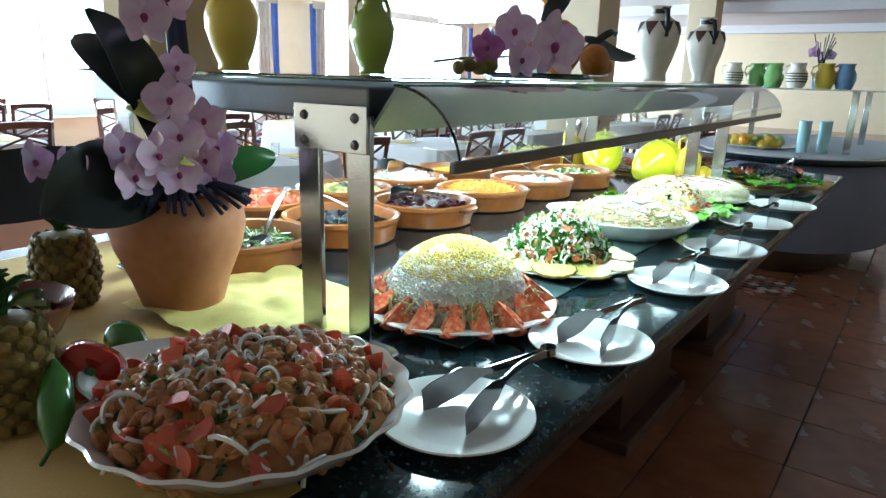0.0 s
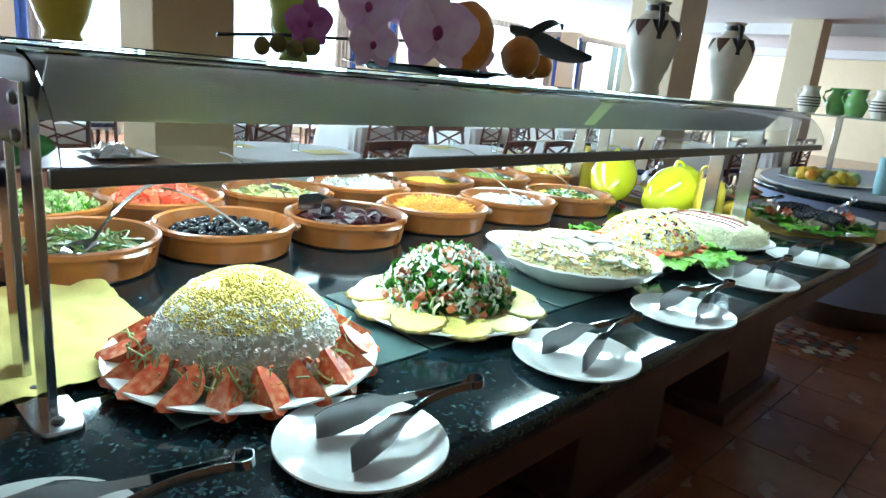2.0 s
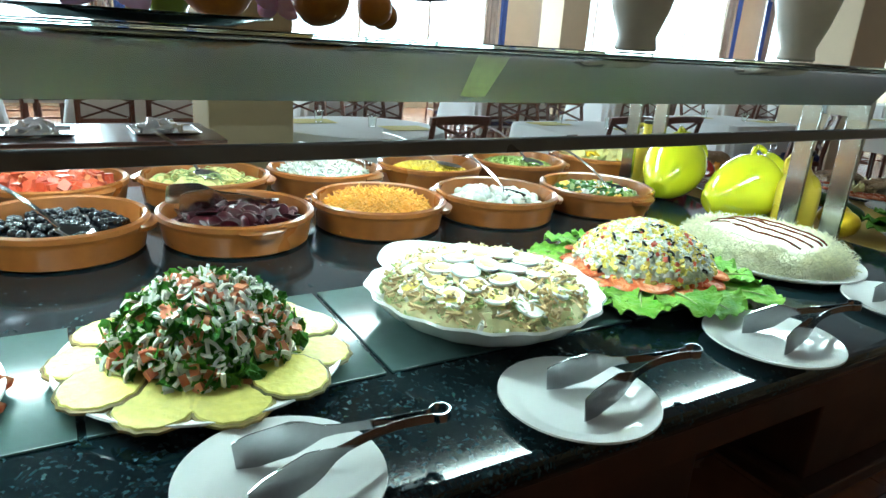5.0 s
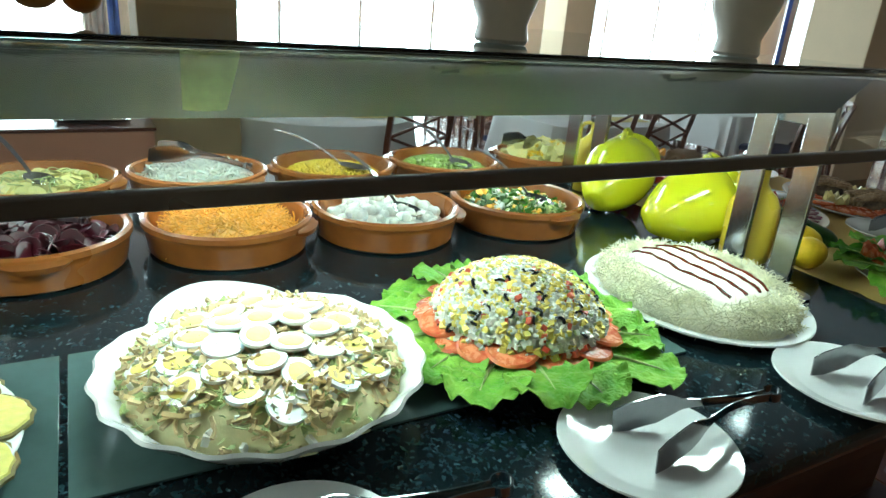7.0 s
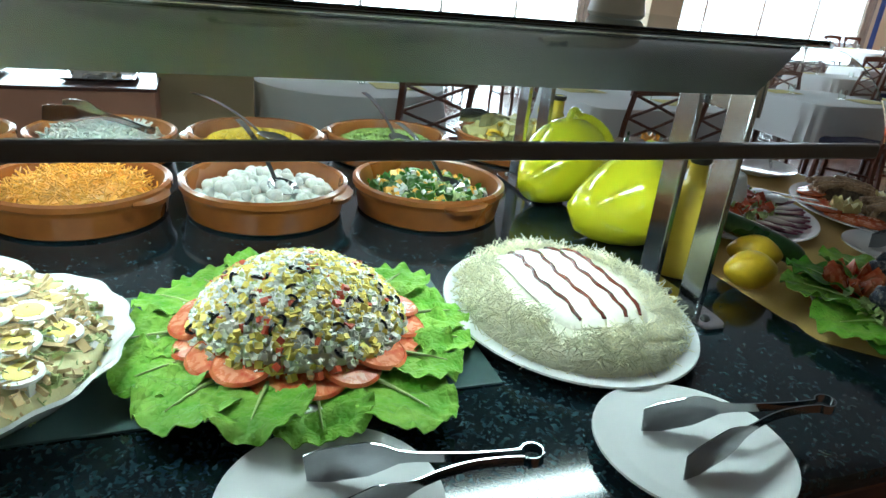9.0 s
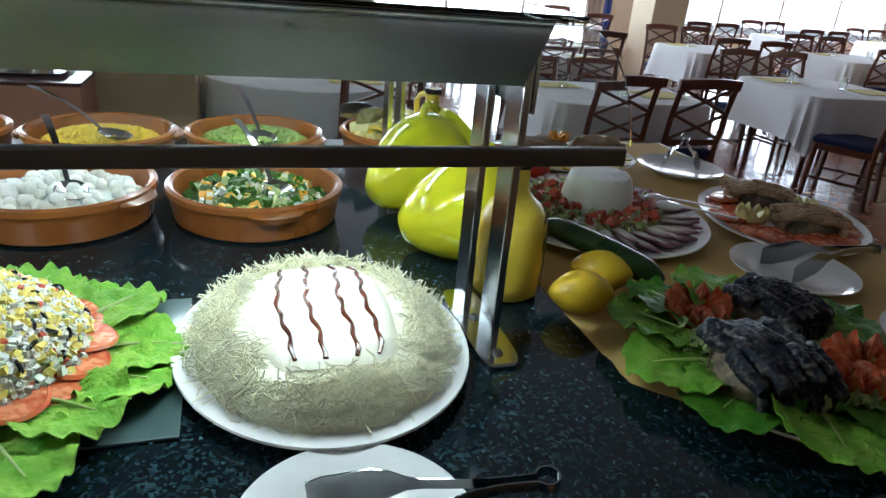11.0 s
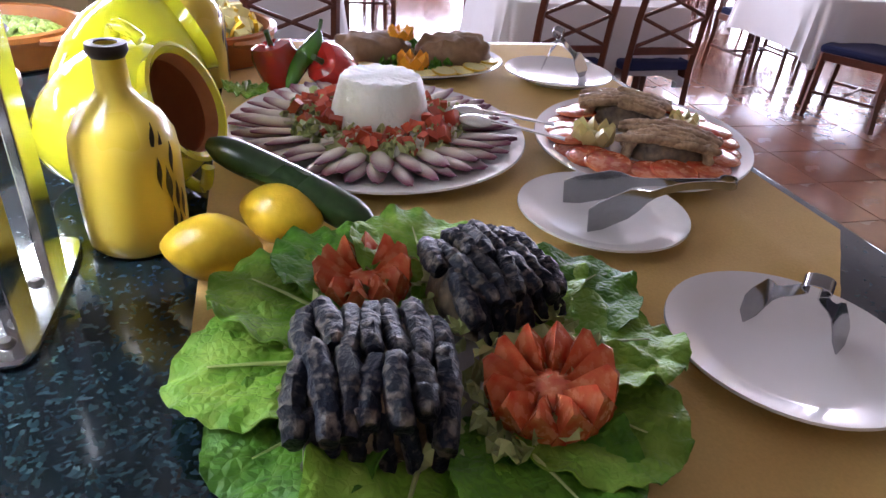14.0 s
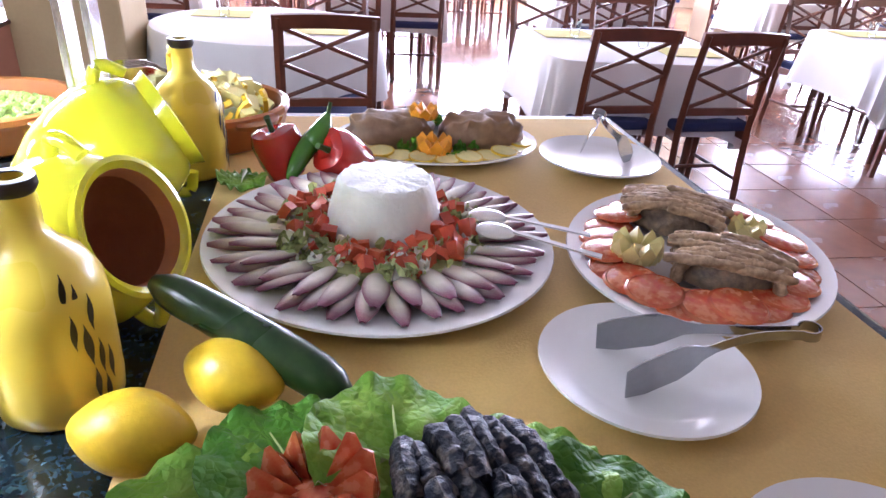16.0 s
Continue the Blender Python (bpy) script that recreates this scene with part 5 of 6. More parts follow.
# mackerel platter
MX, MY = -1.2, 4.19
p = platter(MX, MY, CLOTH_TOP, 0.25, 0.20, "oval white platter of mackerel and tomato slices", -35)
for k in range(24):
    a = 2 * math.pi * k / 24
    m = pose(0.175 * math.cos(a) * 1.08, 0.135 * math.sin(a) * 1.04, 0.02 + 0.003 * (k % 3), 0, 6, math.degrees(a))
    if k == 0:
        ts2 = part("tomato_slice", lathe([(0, 0), (0.036, 0), (0.039, 0.0025), (0.036, 0.005), (0, 0.005)], 24), TOMATO_CUT, p, "", m)
        tr2 = part("skin", lathe([(0.0365, -0.0005), (0.0405, 0.0025), (0.0365, 0.0056), (0.0355, 0.005)], 24), TOMATO, ts2)
    else:
        o = again(ts2, m)
        again(tr2, Matrix(), o)
fish_block(-1.115, 4.19, 62, 0.14, 0.10, 0.05, FISH_L, FISH_FLESH, "mound of brown mackerel fillets", 21)
fish_block(-1.30, 4.20, 62, 0.14, 0.10, 0.05, FISH_L, FISH_FLESH, "mound of brown mackerel fillets", 25)
cut_flower("lemon_flower", -1.175, 4.075, CLOTH_TOP + 0.024, 0.037, 9, LEMON_PALE, LEMON_PALE, "lemon carved into a pointed crown", "garnish")
cut_flower("lemon_flower", -1.24, 4.30, CLOTH_TOP + 0.024, 0.028, 8, LEMON_PALE, LEMON_PALE, "small lemon carved into a crown", "garnish")

# meat loaf platter
TX, TY = -1.74, 3.86
p = platter(TX, TY, CLOTH_TOP, 0.17, 0.225, "oval white platter ringed with lemon slices")
for k in range(24):
    a = 2 * math.pi * k / 24
    m = pose(0.13 * math.cos(a), 0.185 * math.sin(a), 0.019 + 0.003 * (k % 2), 0, 5, math.degrees(a))
    if k == 0:
        ls = part("lemon_slice", lathe([(0, 0), (0.026, 0), (0.026, 0.004), (0, 0.004)], 24), LEMON_PALE, p, "", m)
        lr = part("peel", lathe([(0.0262, -0.0003), (0.029, 0.0), (0.029, 0.004), (0.0262, 0.0046)], 24), LEMON, ls)
    else:
        o = again(ls, m)
        again(lr, Matrix(), o)
s = thing("herb_bed", TX, TY, CLOTH_TOP + 0.014, "dark green herbs around the meat loaf", "garnish")
bits("herb_scrap", crinkle(), 190, on_ring(0.06, 0.115, 0.008, 0.02), between(0.018, 0.03), LETTUCE_D, s, 3)
for dy in (-0.1, 0.1):
    ml = thing("meat_loaf", TX + 0.0, TY + dy, CLOTH_TOP + 0.014, "browned coarse meat loaf on a platter", "meat", 0, "meat loaves")
    part("loaf", dome(0.066, 0.096, 0.062, 0.35, 0.14, 45, dy * 30), MEAT, ml)
cut_flower("orange_flower", TX + 0.09, TY - 0.02, CLOTH_TOP + 0.022, 0.036, 8, ORANGE, ORANGE, "orange carved into a crown", "garnish")
cut_flower("orange_flower", TX - 0.01, TY - 0.03, CLOTH_TOP + 0.064, 0.03, 8, ORANGE, ORANGE, "orange carved into a crown on meat loaf", "garnish")

# fruit, vegetables and yellow pottery
for x, y, a in ((-0.85, 3.44, 80), (-0.925, 3.52, 60)):
    lm = tagged(part("lemon", tube([(-0.052 + 0.104 * k / 22, 0, 0) for k in range(23)], [0.004 + 0.032 * max(0.0, math.sin(math.pi * k / 22)) ** 0.75 for k in range(23)], 28), LEMON, None), "whole ripe yellow lemon on the cloth", "lemon", "lemons")
    lm.matrix_basis = pose(x, y, CLOTH_TOP + 0.04, 0, 0, a) @ Matrix.Diagonal((1.1, 1.1, 1.1, 1))
z0, z1 = Vector((-1.005, 3.435, 1.008)), Vector((-0.895, 3.635, CLOTH_TOP + 0.027))
pts = [z0.lerp(z1, k / 14) + Vector((0, 0, 0.006 * math.sin(math.pi * k / 14))) for k in range(15)]
zc = thing("zucchini", 0, 0, 0, "dark green zucchini leaning on the yellow pottery", "zucchini")
part("body", tube(pts, [0.009, 0.018, 0.021, 0.022, 0.022, 0.0225, 0.0225, 0.023, 0.0235, 0.024, 0.0245, 0.0245, 0.024, 0.02, 0.009], 20), ZUCCHINI, zc)


def bell_pepper(x, y, z, material, label, tilt, rz):
    pz = thing("pepper", x, y, z, label, "pepper", group="peppers")
    pz.matrix_basis = pose(x, y, z, tilt, 0, rz)
    part("body", lathe([(0, -0.05), (0.018, -0.054), (0.034, -0.045), (0.042, -0.015), (0.046, 0.02), (0.04, 0.042), (0.02, 0.048), (0.0, 0.038)], 40, lambda a, k: 1 + 0.09 * math.cos(3 * a)), material, pz)
    part("stem", tube([(0, 0, 0.036), (0.002, 0, 0.055), (0.008, 0, 0.072)], [0.007, 0.005, 0.006], 8), LEAF_G, pz)


bell_pepper(-1.555, 3.535, CZ + 0.056, PEPPER_R, "glossy red bell pepper on the counter", 15, 0)
bell_pepper(-1.545, 3.655, CZ + 0.05, PEPPER_R, "glossy red bell pepper lying on the counter", 60, 30)
gp = thing("green_pepper", 0, 0, 0, "long green pepper leaning on red peppers", "pepper")
g0, g1 = Vector((-1.50, 3.55, CZ + 0.018)), Vector((-1.59, 3.625, 1.02))
part("body", tube([g0.lerp(g1, k / 10) + Vector((0.01 * math.sin(k), 0, 0.008 * math.sin(k * 0.6))) for k in range(11)], [0.004, 0.011, 0.015, 0.018, 0.02, 0.021, 0.022, 0.022, 0.021, 0.016, 0.006], 14), PEPPER_G, gp)
part("stem", tube([g1, g1 + Vector((-0.008, 0.005, 0.02))], 0.004, 6), LEAF_G, gp)
s = thing("lettuce_garnish", -1.52, 3.47, CZ, "small lettuce leaf beside the peppers", "garnish")
leaf_with_rib(s, pose(-0.05, 0, 0.012), 0.1, 0.09, 0.02, 3, LETTUCE)


def ceramic_bottle(x, y, rz):
    b = thing("ceramic_bottle", x, y, CZ, "yellow glazed ceramic bottle painted with olive sprigs", "bottle", rz, "ceramic bottles")
    part("body", lathe([(0, 0.002), (0.052, 0.002), (0.058, 0.008), (0.06, 0.03), (0.061, 0.12), (0.058, 0.145), (0.046, 0.168), (0.028, 0.184), (0.019, 0.198), (0.0175, 0.232), (0.021, 0.24), (0.02, 0.247), (0.013, 0.247), (0.012, 0.2)], 48), MUSTARD, b)
    part("rim", lathe([(0.0185, 0.2335), (0.0222, 0.2395), (0.0215, 0.2485), (0.0125, 0.2488), (0.0122, 0.2475)], 32), BLACKISH, b, "dark painted rim")
    part("handle", tube([(0, 0.017, 0.228), (0, 0.03, 0.229), (0, 0.042, 0.223), (0, 0.05, 0.21), (0, 0.052, 0.195), (0, 0.05, 0.18), (0, 0.044, 0.164)], 0.0075, 10), MUSTARD, b)
    for zz, a0 in ((0.15, -0.85), (0.085, -0.65)):
        for k in range(5):
            a = a0 + 0.16 * (k % 3 - 1)
            zc_ = zz - 0.014 * k
            rr = 0.0612 if zc_ < 0.13 else 0.057
            part("olive_leaf", grid_sheet(6, 4, lambda u, v: Vector(((rr + 0.0012) * math.cos(a + (v - 0.5) * 0.11 * math.sin(math.pi * u)), (rr + 0.0012) * math.sin(a + (v - 0.5) * 0.11 * math.sin(math.pi * u)), zc_ + (u - 0.5) * 0.034 + 0.006 * v)), 0.0006), BLACKISH, b, "painted dark olive leaf")
    return b


ceramic_bottle(-0.955, 3.345, 100)
ceramic_bottle(-1.60, 3.375, 125)


def yellow_jar(bottom, mouth, label):
    a, b = Vector(bottom), Vector(mouth)
    j = thing("yellow_jar", 0, 0, 0, label, "jar", group="yellow jars")
    j.matrix_basis = Matrix.Translation(a) @ (b - a).to_track_quat("Z", "X").to_matrix().to_4x4()
    L = (b - a).length
    part("body", lathe([(0, 0.0), (0.026, 0.0), (0.034, 0.004), (0.058, L * 0.12), (0.083, L * 0.28), (0.1, L * 0.46), (0.106, L * 0.62), (0.101, L * 0.77), (0.086, L * 0.88), (0.074, L * 0.92), (0.078, L * 0.97), (0.082, L), (0.076, L * 1.005), (0.068, L * 0.98)], 56), YELLOW, j)
    part("interior", lathe([(0.068, L * 0.98), (0.064, L * 0.9), (0.09, L * 0.76), (0.088, L * 0.55), (0.05, L * 0.2), (0.0, L * 0.12)], 40), CLAY, j, "unglazed brown inside")
    for s_ in (1, -1):
        part("handle", tube([(s_ * (0.092 + 0.026 * math.sin(math.pi * k / 10)), 0, L * (0.72 + 0.19 * k / 10)) for k in range(11)], 0.009, 12), YELLOW, j)
    return j


yellow_jar((-1.16, 3.20, 0.945), (-1.075, 3.41, 1.04), "bright yellow glazed jar lying open on its side")
yellow_jar((-1.335, 3.175, 0.95), (-1.425, 3.385, 1.06), "bright yellow glazed jar tilted beside another jar")

# ---- shelf display ----
SZ = CZ + 0.496


def vase(x, y, z, prof, material, label, handles=0, rz=0, scale=1.0):
    v = thing("vase", x, y, z, label, "vase", rz)
    part("body", lathe([(r * scale, h * scale) for r, h in prof], 44), material, v)
    for s_ in (1, -1)[:handles]:
        part("handle", tube([(s_ * 0.022 * scale, 0, 0.262 * scale), (s_ * 0.05 * scale, 0, 0.255 * scale), (s_ * 0.062 * scale, 0, 0.225 * scale), (s_ * 0.062 * scale, 0, 0.16 * scale)], 0.008 * scale, 8), BLACKISH if material == CREAM else material, v, "dark painted handle" if material == CREAM else "")
    return v


AMPHORA = [(0, 0), (0.034, 0), (0.038, 0.006), (0.034, 0.03), (0.05, 0.08), (0.064, 0.14), (0.068, 0.18), (0.06, 0.212), (0.036, 0.23), (0.027, 0.24), (0.027, 0.262), (0.034, 0.27), (0.029, 0.272), (0.021, 0.262), (0.02, 0.235)]
for x, y in ((-0.875, 2.5), (-0.85, 3.02)):
    v = vase(x, y, SZ, AMPHORA, CREAM, "cream ceramic amphora with dark brown painted shoulder", 1, -50)
    v.scale = (1.14, 1.14, 0.98)
    for k in range(8):
        a = 2 * math.pi * k / 8
        def tri_pt(u, w, a=a):
            h = 0.165 + 0.05 * u
            r = 0.0685 if h < 0.185 else 0.0685 - (h - 0.185) * 0.33
            aa = a + (w - 0.5) * 0.72 * u
            return Vector(((r + 0.0012) * math.cos(aa), (r + 0.0012) * math.sin(aa), h))
        part("painted_triangle", grid_sheet(6, 5, tri_pt, 0.0008), BROWNPAT if k % 2 else BLACKISH, v, "dark painted triangle")
    part("neck_band", lathe([(0.0285, 0.243), (0.0285, 0.259), (0.027, 0.26), (0.027, 0.242)], 30), BLACKISH, v, "dark neck band")
URN = [(0, 0), (0.042, 0), (0.048, 0.006), (0.044, 0.02), (0.06, 0.06), (0.078, 0.12), (0.08, 0.16), (0.066, 0.2), (0.04, 0.225), (0.036, 0.25), (0.048, 0.275), (0.042, 0.277), (0.03, 0.25)]
vase(-1.446, 1.064, SZ, URN, MUSTARD, "mustard yellow glazed ceramic vase on the glass shelf", 0, scale=0.82)
vase(-1.55, 1.69, SZ, URN, LIME, "lime green glazed ceramic vase with small handles", 2, 60, 0.92)


def orchid(parent, m, size, seed=0, petal=None):
    """Two broad rounded petals before three narrower sepals, and a dark lip."""
    for k in range(5):
        a = 72 * k + 90
        broad = k in (1, 4)
        w, l = (1.25, 1.0) if broad else (0.68, 1.02)
        tilt = 14 if k in (2, 3) else 0

        def fn(u, v):
            e = 2 * v - 1
            return Vector((u * size * l * (1 - 0.14 * e * e * u), e * size * 0.5 * w * max(0.0, math.sin(math.pi * (0.06 + 0.84 * u ** 0.85))) ** 0.55, size * (0.05 * math.sin(5 * v + seed + k) * u + 0.16 * u * u - 0.10 * e * e * u)))
        part("petal", grid_sheet(11, 9, fn, 0.0008), petal or PETAL, parent, "", m @ pose(0, 0, 0.004 if broad else 0.001, 0, -8 + tilt, a + (14 if k == 1 else -14 if k == 4 else 0)))
    part("lip", ball(size * 0.13, size * 0.17, size * 0.2, 0.4, 60, 2, pose(0, -size * 0.08, size * 0.12)), PETAL_D, parent, "dark magenta flower heart", m)


fl = thing("flower_arrangement", -0.84, 1.5, SZ, "artificial orchids and oranges on a glass dish", "flower arrangement")
part("glass_dish", lathe([(0, 0.004), (0.12, 0.004), (0.17, 0.012), (0.172, 0.014), (0.165, 0.012), (0.12, 0.0), (0, 0.0)], 48), GLASS_T, fl, "teal tinted glass dish", pose(0, 0.05, 0))
for dx, dy, dz, sz, rx_, rz_, mt in ((0.03, -0.255, 0.063, 0.04, 78, 50, PETAL_M), (0.05, -0.14, 0.042, 0.045, 80, 62, PETAL), (0.02, -0.13, 0.105, 0.055, 72, 55, PETAL), (0.05, 0.01, 0.08, 0.082, 80, 66, PETAL), (-0.02, -0.05, 0.12, 0.05, 65, 50, PETAL), (-0.06, 0.25, 0.05, 0.045, 70, 90, PETAL)):
    orchid(fl, pose(dx, dy, dz, rx_, 0, rz_), sz, dy * 9, mt)
for dx, dy, dz, r, h in ((0.0, 0.15, 0.08, 0.058, 1.25), (0.04, 0.285, 0.053, 0.043, 1.05), (0.03, 0.375, 0.04, 0.027, 1.0), (-0.03, 0.42, 0.03, 0.022, 1.0), (-0.06, 0.12, 0.09, 0.045, 1.1)):
    part("orange", ball(r, r, r * h, 0.06, 40, 3), DRIED_ORANGE, fl, "glossy preserved orange", pose(dx, dy, dz))
for k in range(4):
    part("bud", ball(0.014 + 0.003 * k, 0.013, 0.015, 0.1, 40, 2), PINE_RIND, fl, "brown-green bud", pose(0.01 + 0.012 * k, -0.33 + 0.022 * k, 0.02 + 0.006 * (k % 2)))
part("stem", tube([(0.0, -0.4, 0.03), (0.0, -0.3, 0.04), (0.0, -0.1, 0.05), (0, 0.1, 0.07)], 0.003, 6), LEAF_D, fl)


def long_leaf(l, w, arch, seed=0):
    return grid_sheet(14, 6, lambda u, v: Vector((u * l * (1 - 0.25 * u), (v - 0.5) * w * math.sin(math.pi * (0.08 + 0.9 * u)) ** 0.7, arch * math.sin(2.6 * u) - 0.12 * w * (1 - (2 * v - 1) ** 2) + 0.01 * math.sin(6 * u + seed) * (v - 0.5))), 0.0012)


for x, y, z, l, w, ar, ry_, rz_ in ((0.02, 0.27, 0.11, 0.36, 0.07, -0.02, 6, 78), (-0.03, 0.3, 0.06, 0.22, 0.02, 0.08, -15, 80), (0.0, 0.05, 0.14, 0.12, 0.05, 0.03, -40, 60)):
    part("leaf", long_leaf(l, w, ar), LEAF_D, fl, "dark strap leaf", pose(x, y, z, 50, ry_, rz_))
for k in range(9):
    part("yellow_petal", grid_sheet(5, 4, lambda u, v: Vector((u * 0.045, (v - 0.5) * 0.03 * math.sin(math.pi * (0.1 + 0.85 * u)), 0.015 * u * u)), 0.0008), ORANGE, fl, "orange-yellow petal", pose(-0.03, 0.13 + 0.02 * (k % 3), 0.16 + 0.014 * (k % 4), 0, -30, 40 * k))

# ---- flower pot and fruit by the start ----
pot = thing("flower_pot", -1.245, 0.755, CZ + 0.01, "round terracotta pot of orchids on yellow cloth", "flower pot")
part("pot_body", lathe([(0, 0), (0.078, 0), (0.084, 0.006), (0.1, 0.06), (0.128, 0.13), (0.137, 0.175), (0.132, 0.21), (0.112, 0.235), (0.105, 0.24), (0.098, 0.235), (0.115, 0.19), (0, 0.17)], 60), CLAY, pot, "smooth unglazed clay body")
r3 = random.Random(3)
for k in range(46):
    a = r3.uniform(-2.2, 2.2)
    part("blue_straw", tube([(0.03 * math.cos(a), 0.03 * math.sin(a), 0.23), (0.08 * math.cos(a), 0.08 * math.sin(a), 0.262), (0.15 * math.cos(a), 0.15 * math.sin(a), 0.245 - r3.uniform(0, 0.03))], 0.0045, 5), STRAW_BLUE, pot)
for k, (l, w, ar, ry_, rz_, z, mt) in enumerate(((0.6, 0.15, 0.04, 8, -118, 0.29, LEAF_D), (0.38, 0.17, 0.05, 14, -84, 0.30, LEAF_D), (0.3, 0.08, 0.03, -12, 75, 0.25, LEAF_G), (0.42, 0.09, 0.1, -62, -125, 0.3, LEAF_D), (0.3, 0.08, 0.08, -40, -140, 0.38, LEAF_D), (0.16, 0.05, 0.03, -5, -30, 0.3, PETAL_Y), (0.16, 0.05, 0.03, -25, -80, 0.36, PETAL_Y), (0.14, 0.045, 0.03, 5, -70, 0.3, PETAL_Y))):
    part("leaf", long_leaf(l, w, ar, k), mt, pot, "dark curling leaf" if mt == LEAF_D else ("pale yellow lily petal" if mt == PETAL_Y else "green strap leaf"), pose(0, 0, z, 55 if mt == LEAF_G else -58, ry_, rz_))
for x, y, z, sz, rz_ in ((0.06, -0.02, 0.36, 0.05, 60), (0.05, 0.07, 0.33, 0.05, 40), (0.08, -0.08, 0.33, 0.045, 80), (0.0, -0.15, 0.31, 0.05, 110), (-0.03, -0.2, 0.3, 0.045, 130), (0.05, -0.03, 0.43, 0.05, 60), (0.05, 0.06, 0.27, 0.045, 50), (0.04, 0.0, 0.49, 0.04, 45), (0.03, -0.06, 0.58, 0.055, 90), (0.02, 0.0, 0.62, 0.05, 60), (0.07, 0.03, 0.39, 0.045, 50), (0.0, -0.19, 0.27, 0.04, 120), (0.06, -0.12, 0.29, 0.045, 90), (0.02, -0.12, 0.34, 0.045, 100), (-0.04, -0.25, 0.32, 0.04, 120), (0.07, 0.03, 0.31, 0.04, 30), (0.08, -0.04, 0.29, 0.045, 70)):
    orchid(pot, pose(x, y, z, 75, 0, rz_), sz, z * 20)
part("stalk", tube([(0, 0, 0.2), (0.01, 0.01, 0.4), (0.02, 0.0, 0.66)], 0.008, 8), STRAW_BLUE, pot, "dark stalk")
part("stalk", tube([(0, 0.03, 0.2), (0.0, 0.04, 0.45), (0.0, 0.03, 0.68)], 0.014, 8), STRAW_BLUE, pot, "dark stalk")


def pineapple(x, y, z, tilt, rz, label):
    pn = thing("pineapple", x, y, z, label, "pineapple", group="pineapples")
    pn.matrix_basis = pose(x, y, z, tilt, 0, rz)
    part("core", lathe([(0, 0), (0.045, 0.0), (0.062, 0.05), (0.062, 0.11), (0.045, 0.155), (0, 0.165)], 30), PINE_RIND, pn)
    e = None
    for q in range(9):
        zz = 0.012 + 0.017 * q
        rr = 0.064 * math.sin(math.pi * min(0.92, 0.24 + 0.55 * q / 8)) ** 0.55
        for k in range(13):
            a = 2 * math.pi * (k + 0.5 * (q % 2)) / 13
            m = pose(rr * math.cos(a), rr * math.sin(a), zz, 0, 90, math.degrees(a))
            e = part("eye", lathe([(0.0125, -0.004), (0.011, 0.003), (0.004, 0.006), (0, 0.009)], 6), PINE_RIND, pn, "", m) if e is None else again(e, m)
    for k in range(22):
        part("crown_leaf", grid_sheet(6, 3, lambda u, v: Vector((0.1 * u * (1 - 0.3 * u), (v - 0.5) * 0.02 * (1 - u * 0.9), 0.02 * math.sin(2.5 * u) + 0.006 * abs(v - 0.5) * 2)), 0.001), LEAF_G, pn, "", pose(0, 0, 0.155, 0, -20 - 65 * k / 22, k * 137.5))


pineapple(-1.43, 0.60, CZ + 0.003, 0, 0, "whole ripe pineapple standing on the cloth")
pineapple(-0.99, 0.32, CZ + 0.003, 0, 50, "whole ripe pineapple beside the salad dish")
rb = thing("red_bowl", -1.3, 0.42, CZ + 0.003, "dark red glazed bowl of green chillies", "bowl")
part("bowl_body", lathe([(0, 0), (0.07, 0), (0.1, 0.02), (0.128, 0.075), (0.132, 0.08), (0.126, 0.082), (0.12, 0.074), (0.09, 0.02), (0, 0.012)], 48), RED_GLAZE, rb)
ch = thing("chilli_heap", -1.3, 0.42, CZ + 0.016, "green chillies heaped in a red bowl", "chillies")
bits("chilli", strip(1, 0.2, 0.3), 40, on_ring(0, 0.085, 0.03, 0.06), between(0.06, 0.09), OLIVE_G, ch, 3, tilt=20)
for pts, rad, nm in ((((-0.93, 0.36, 1.0), (-0.905, 0.35, 0.985), (-0.88, 0.335, 0.965), (-0.86, 0.325, 0.945), (-0.845, 0.315, 0.93), (-0.835, 0.305, 0.925)), (0.006, 0.019, 0.024, 0.022, 0.014, 0.004), "long green pepper leaning on the pineapple"), (((-1.06, 0.5, 0.97), (-1.04, 0.505, 0.965), (-1.01, 0.51, 0.955), (-0.98, 0.52, 0.945)), (0.008, 0.028, 0.03, 0.01), "green pepper lying behind the salad dish")):
    g = thing("green_pepper", 0, 0, 0, nm, "pepper")
    part("body", tube(pts, list(rad), 14), PEPPER_G, g)
    part("stem", tube([pts[-1], tuple(Vector(pts[-1]) + Vector((0.02, -0.02, -0.004)))], 0.003, 6), LEAF_G, g)
bell_pepper(-0.97, 0.425, CZ + 0.052, PEPPER_R, "dark red bell pepper beside the dish", 70, 60)

# ---- island display ----
ish = thing("island_shelf", -0.95, 6.25, 0.905, "glass shelf on steel posts over the island", "shelf")
for x in (-0.45, 0.45):
    for y in (-0.55, 0.55):
        part("post", box((x - 0.025, y - 0.006, 0), (x + 0.025, y + 0.006, 0.455), 0.002), STEEL, ish)
iglass = part("glass_shelf", box((-0.62, -0.62, 0.456), (0.62, 0.62, 0.466), 0.002), GLASS_T, ish)
iglass.visible_shadow = False
JUG = [(0, 0), (0.05, 0), (0.058, 0.01), (0.075, 0.07), (0.07, 0.12), (0.052, 0.15), (0.055, 0.18), (0.062, 0.19), (0.056, 0.19), (0.045, 0.15)]
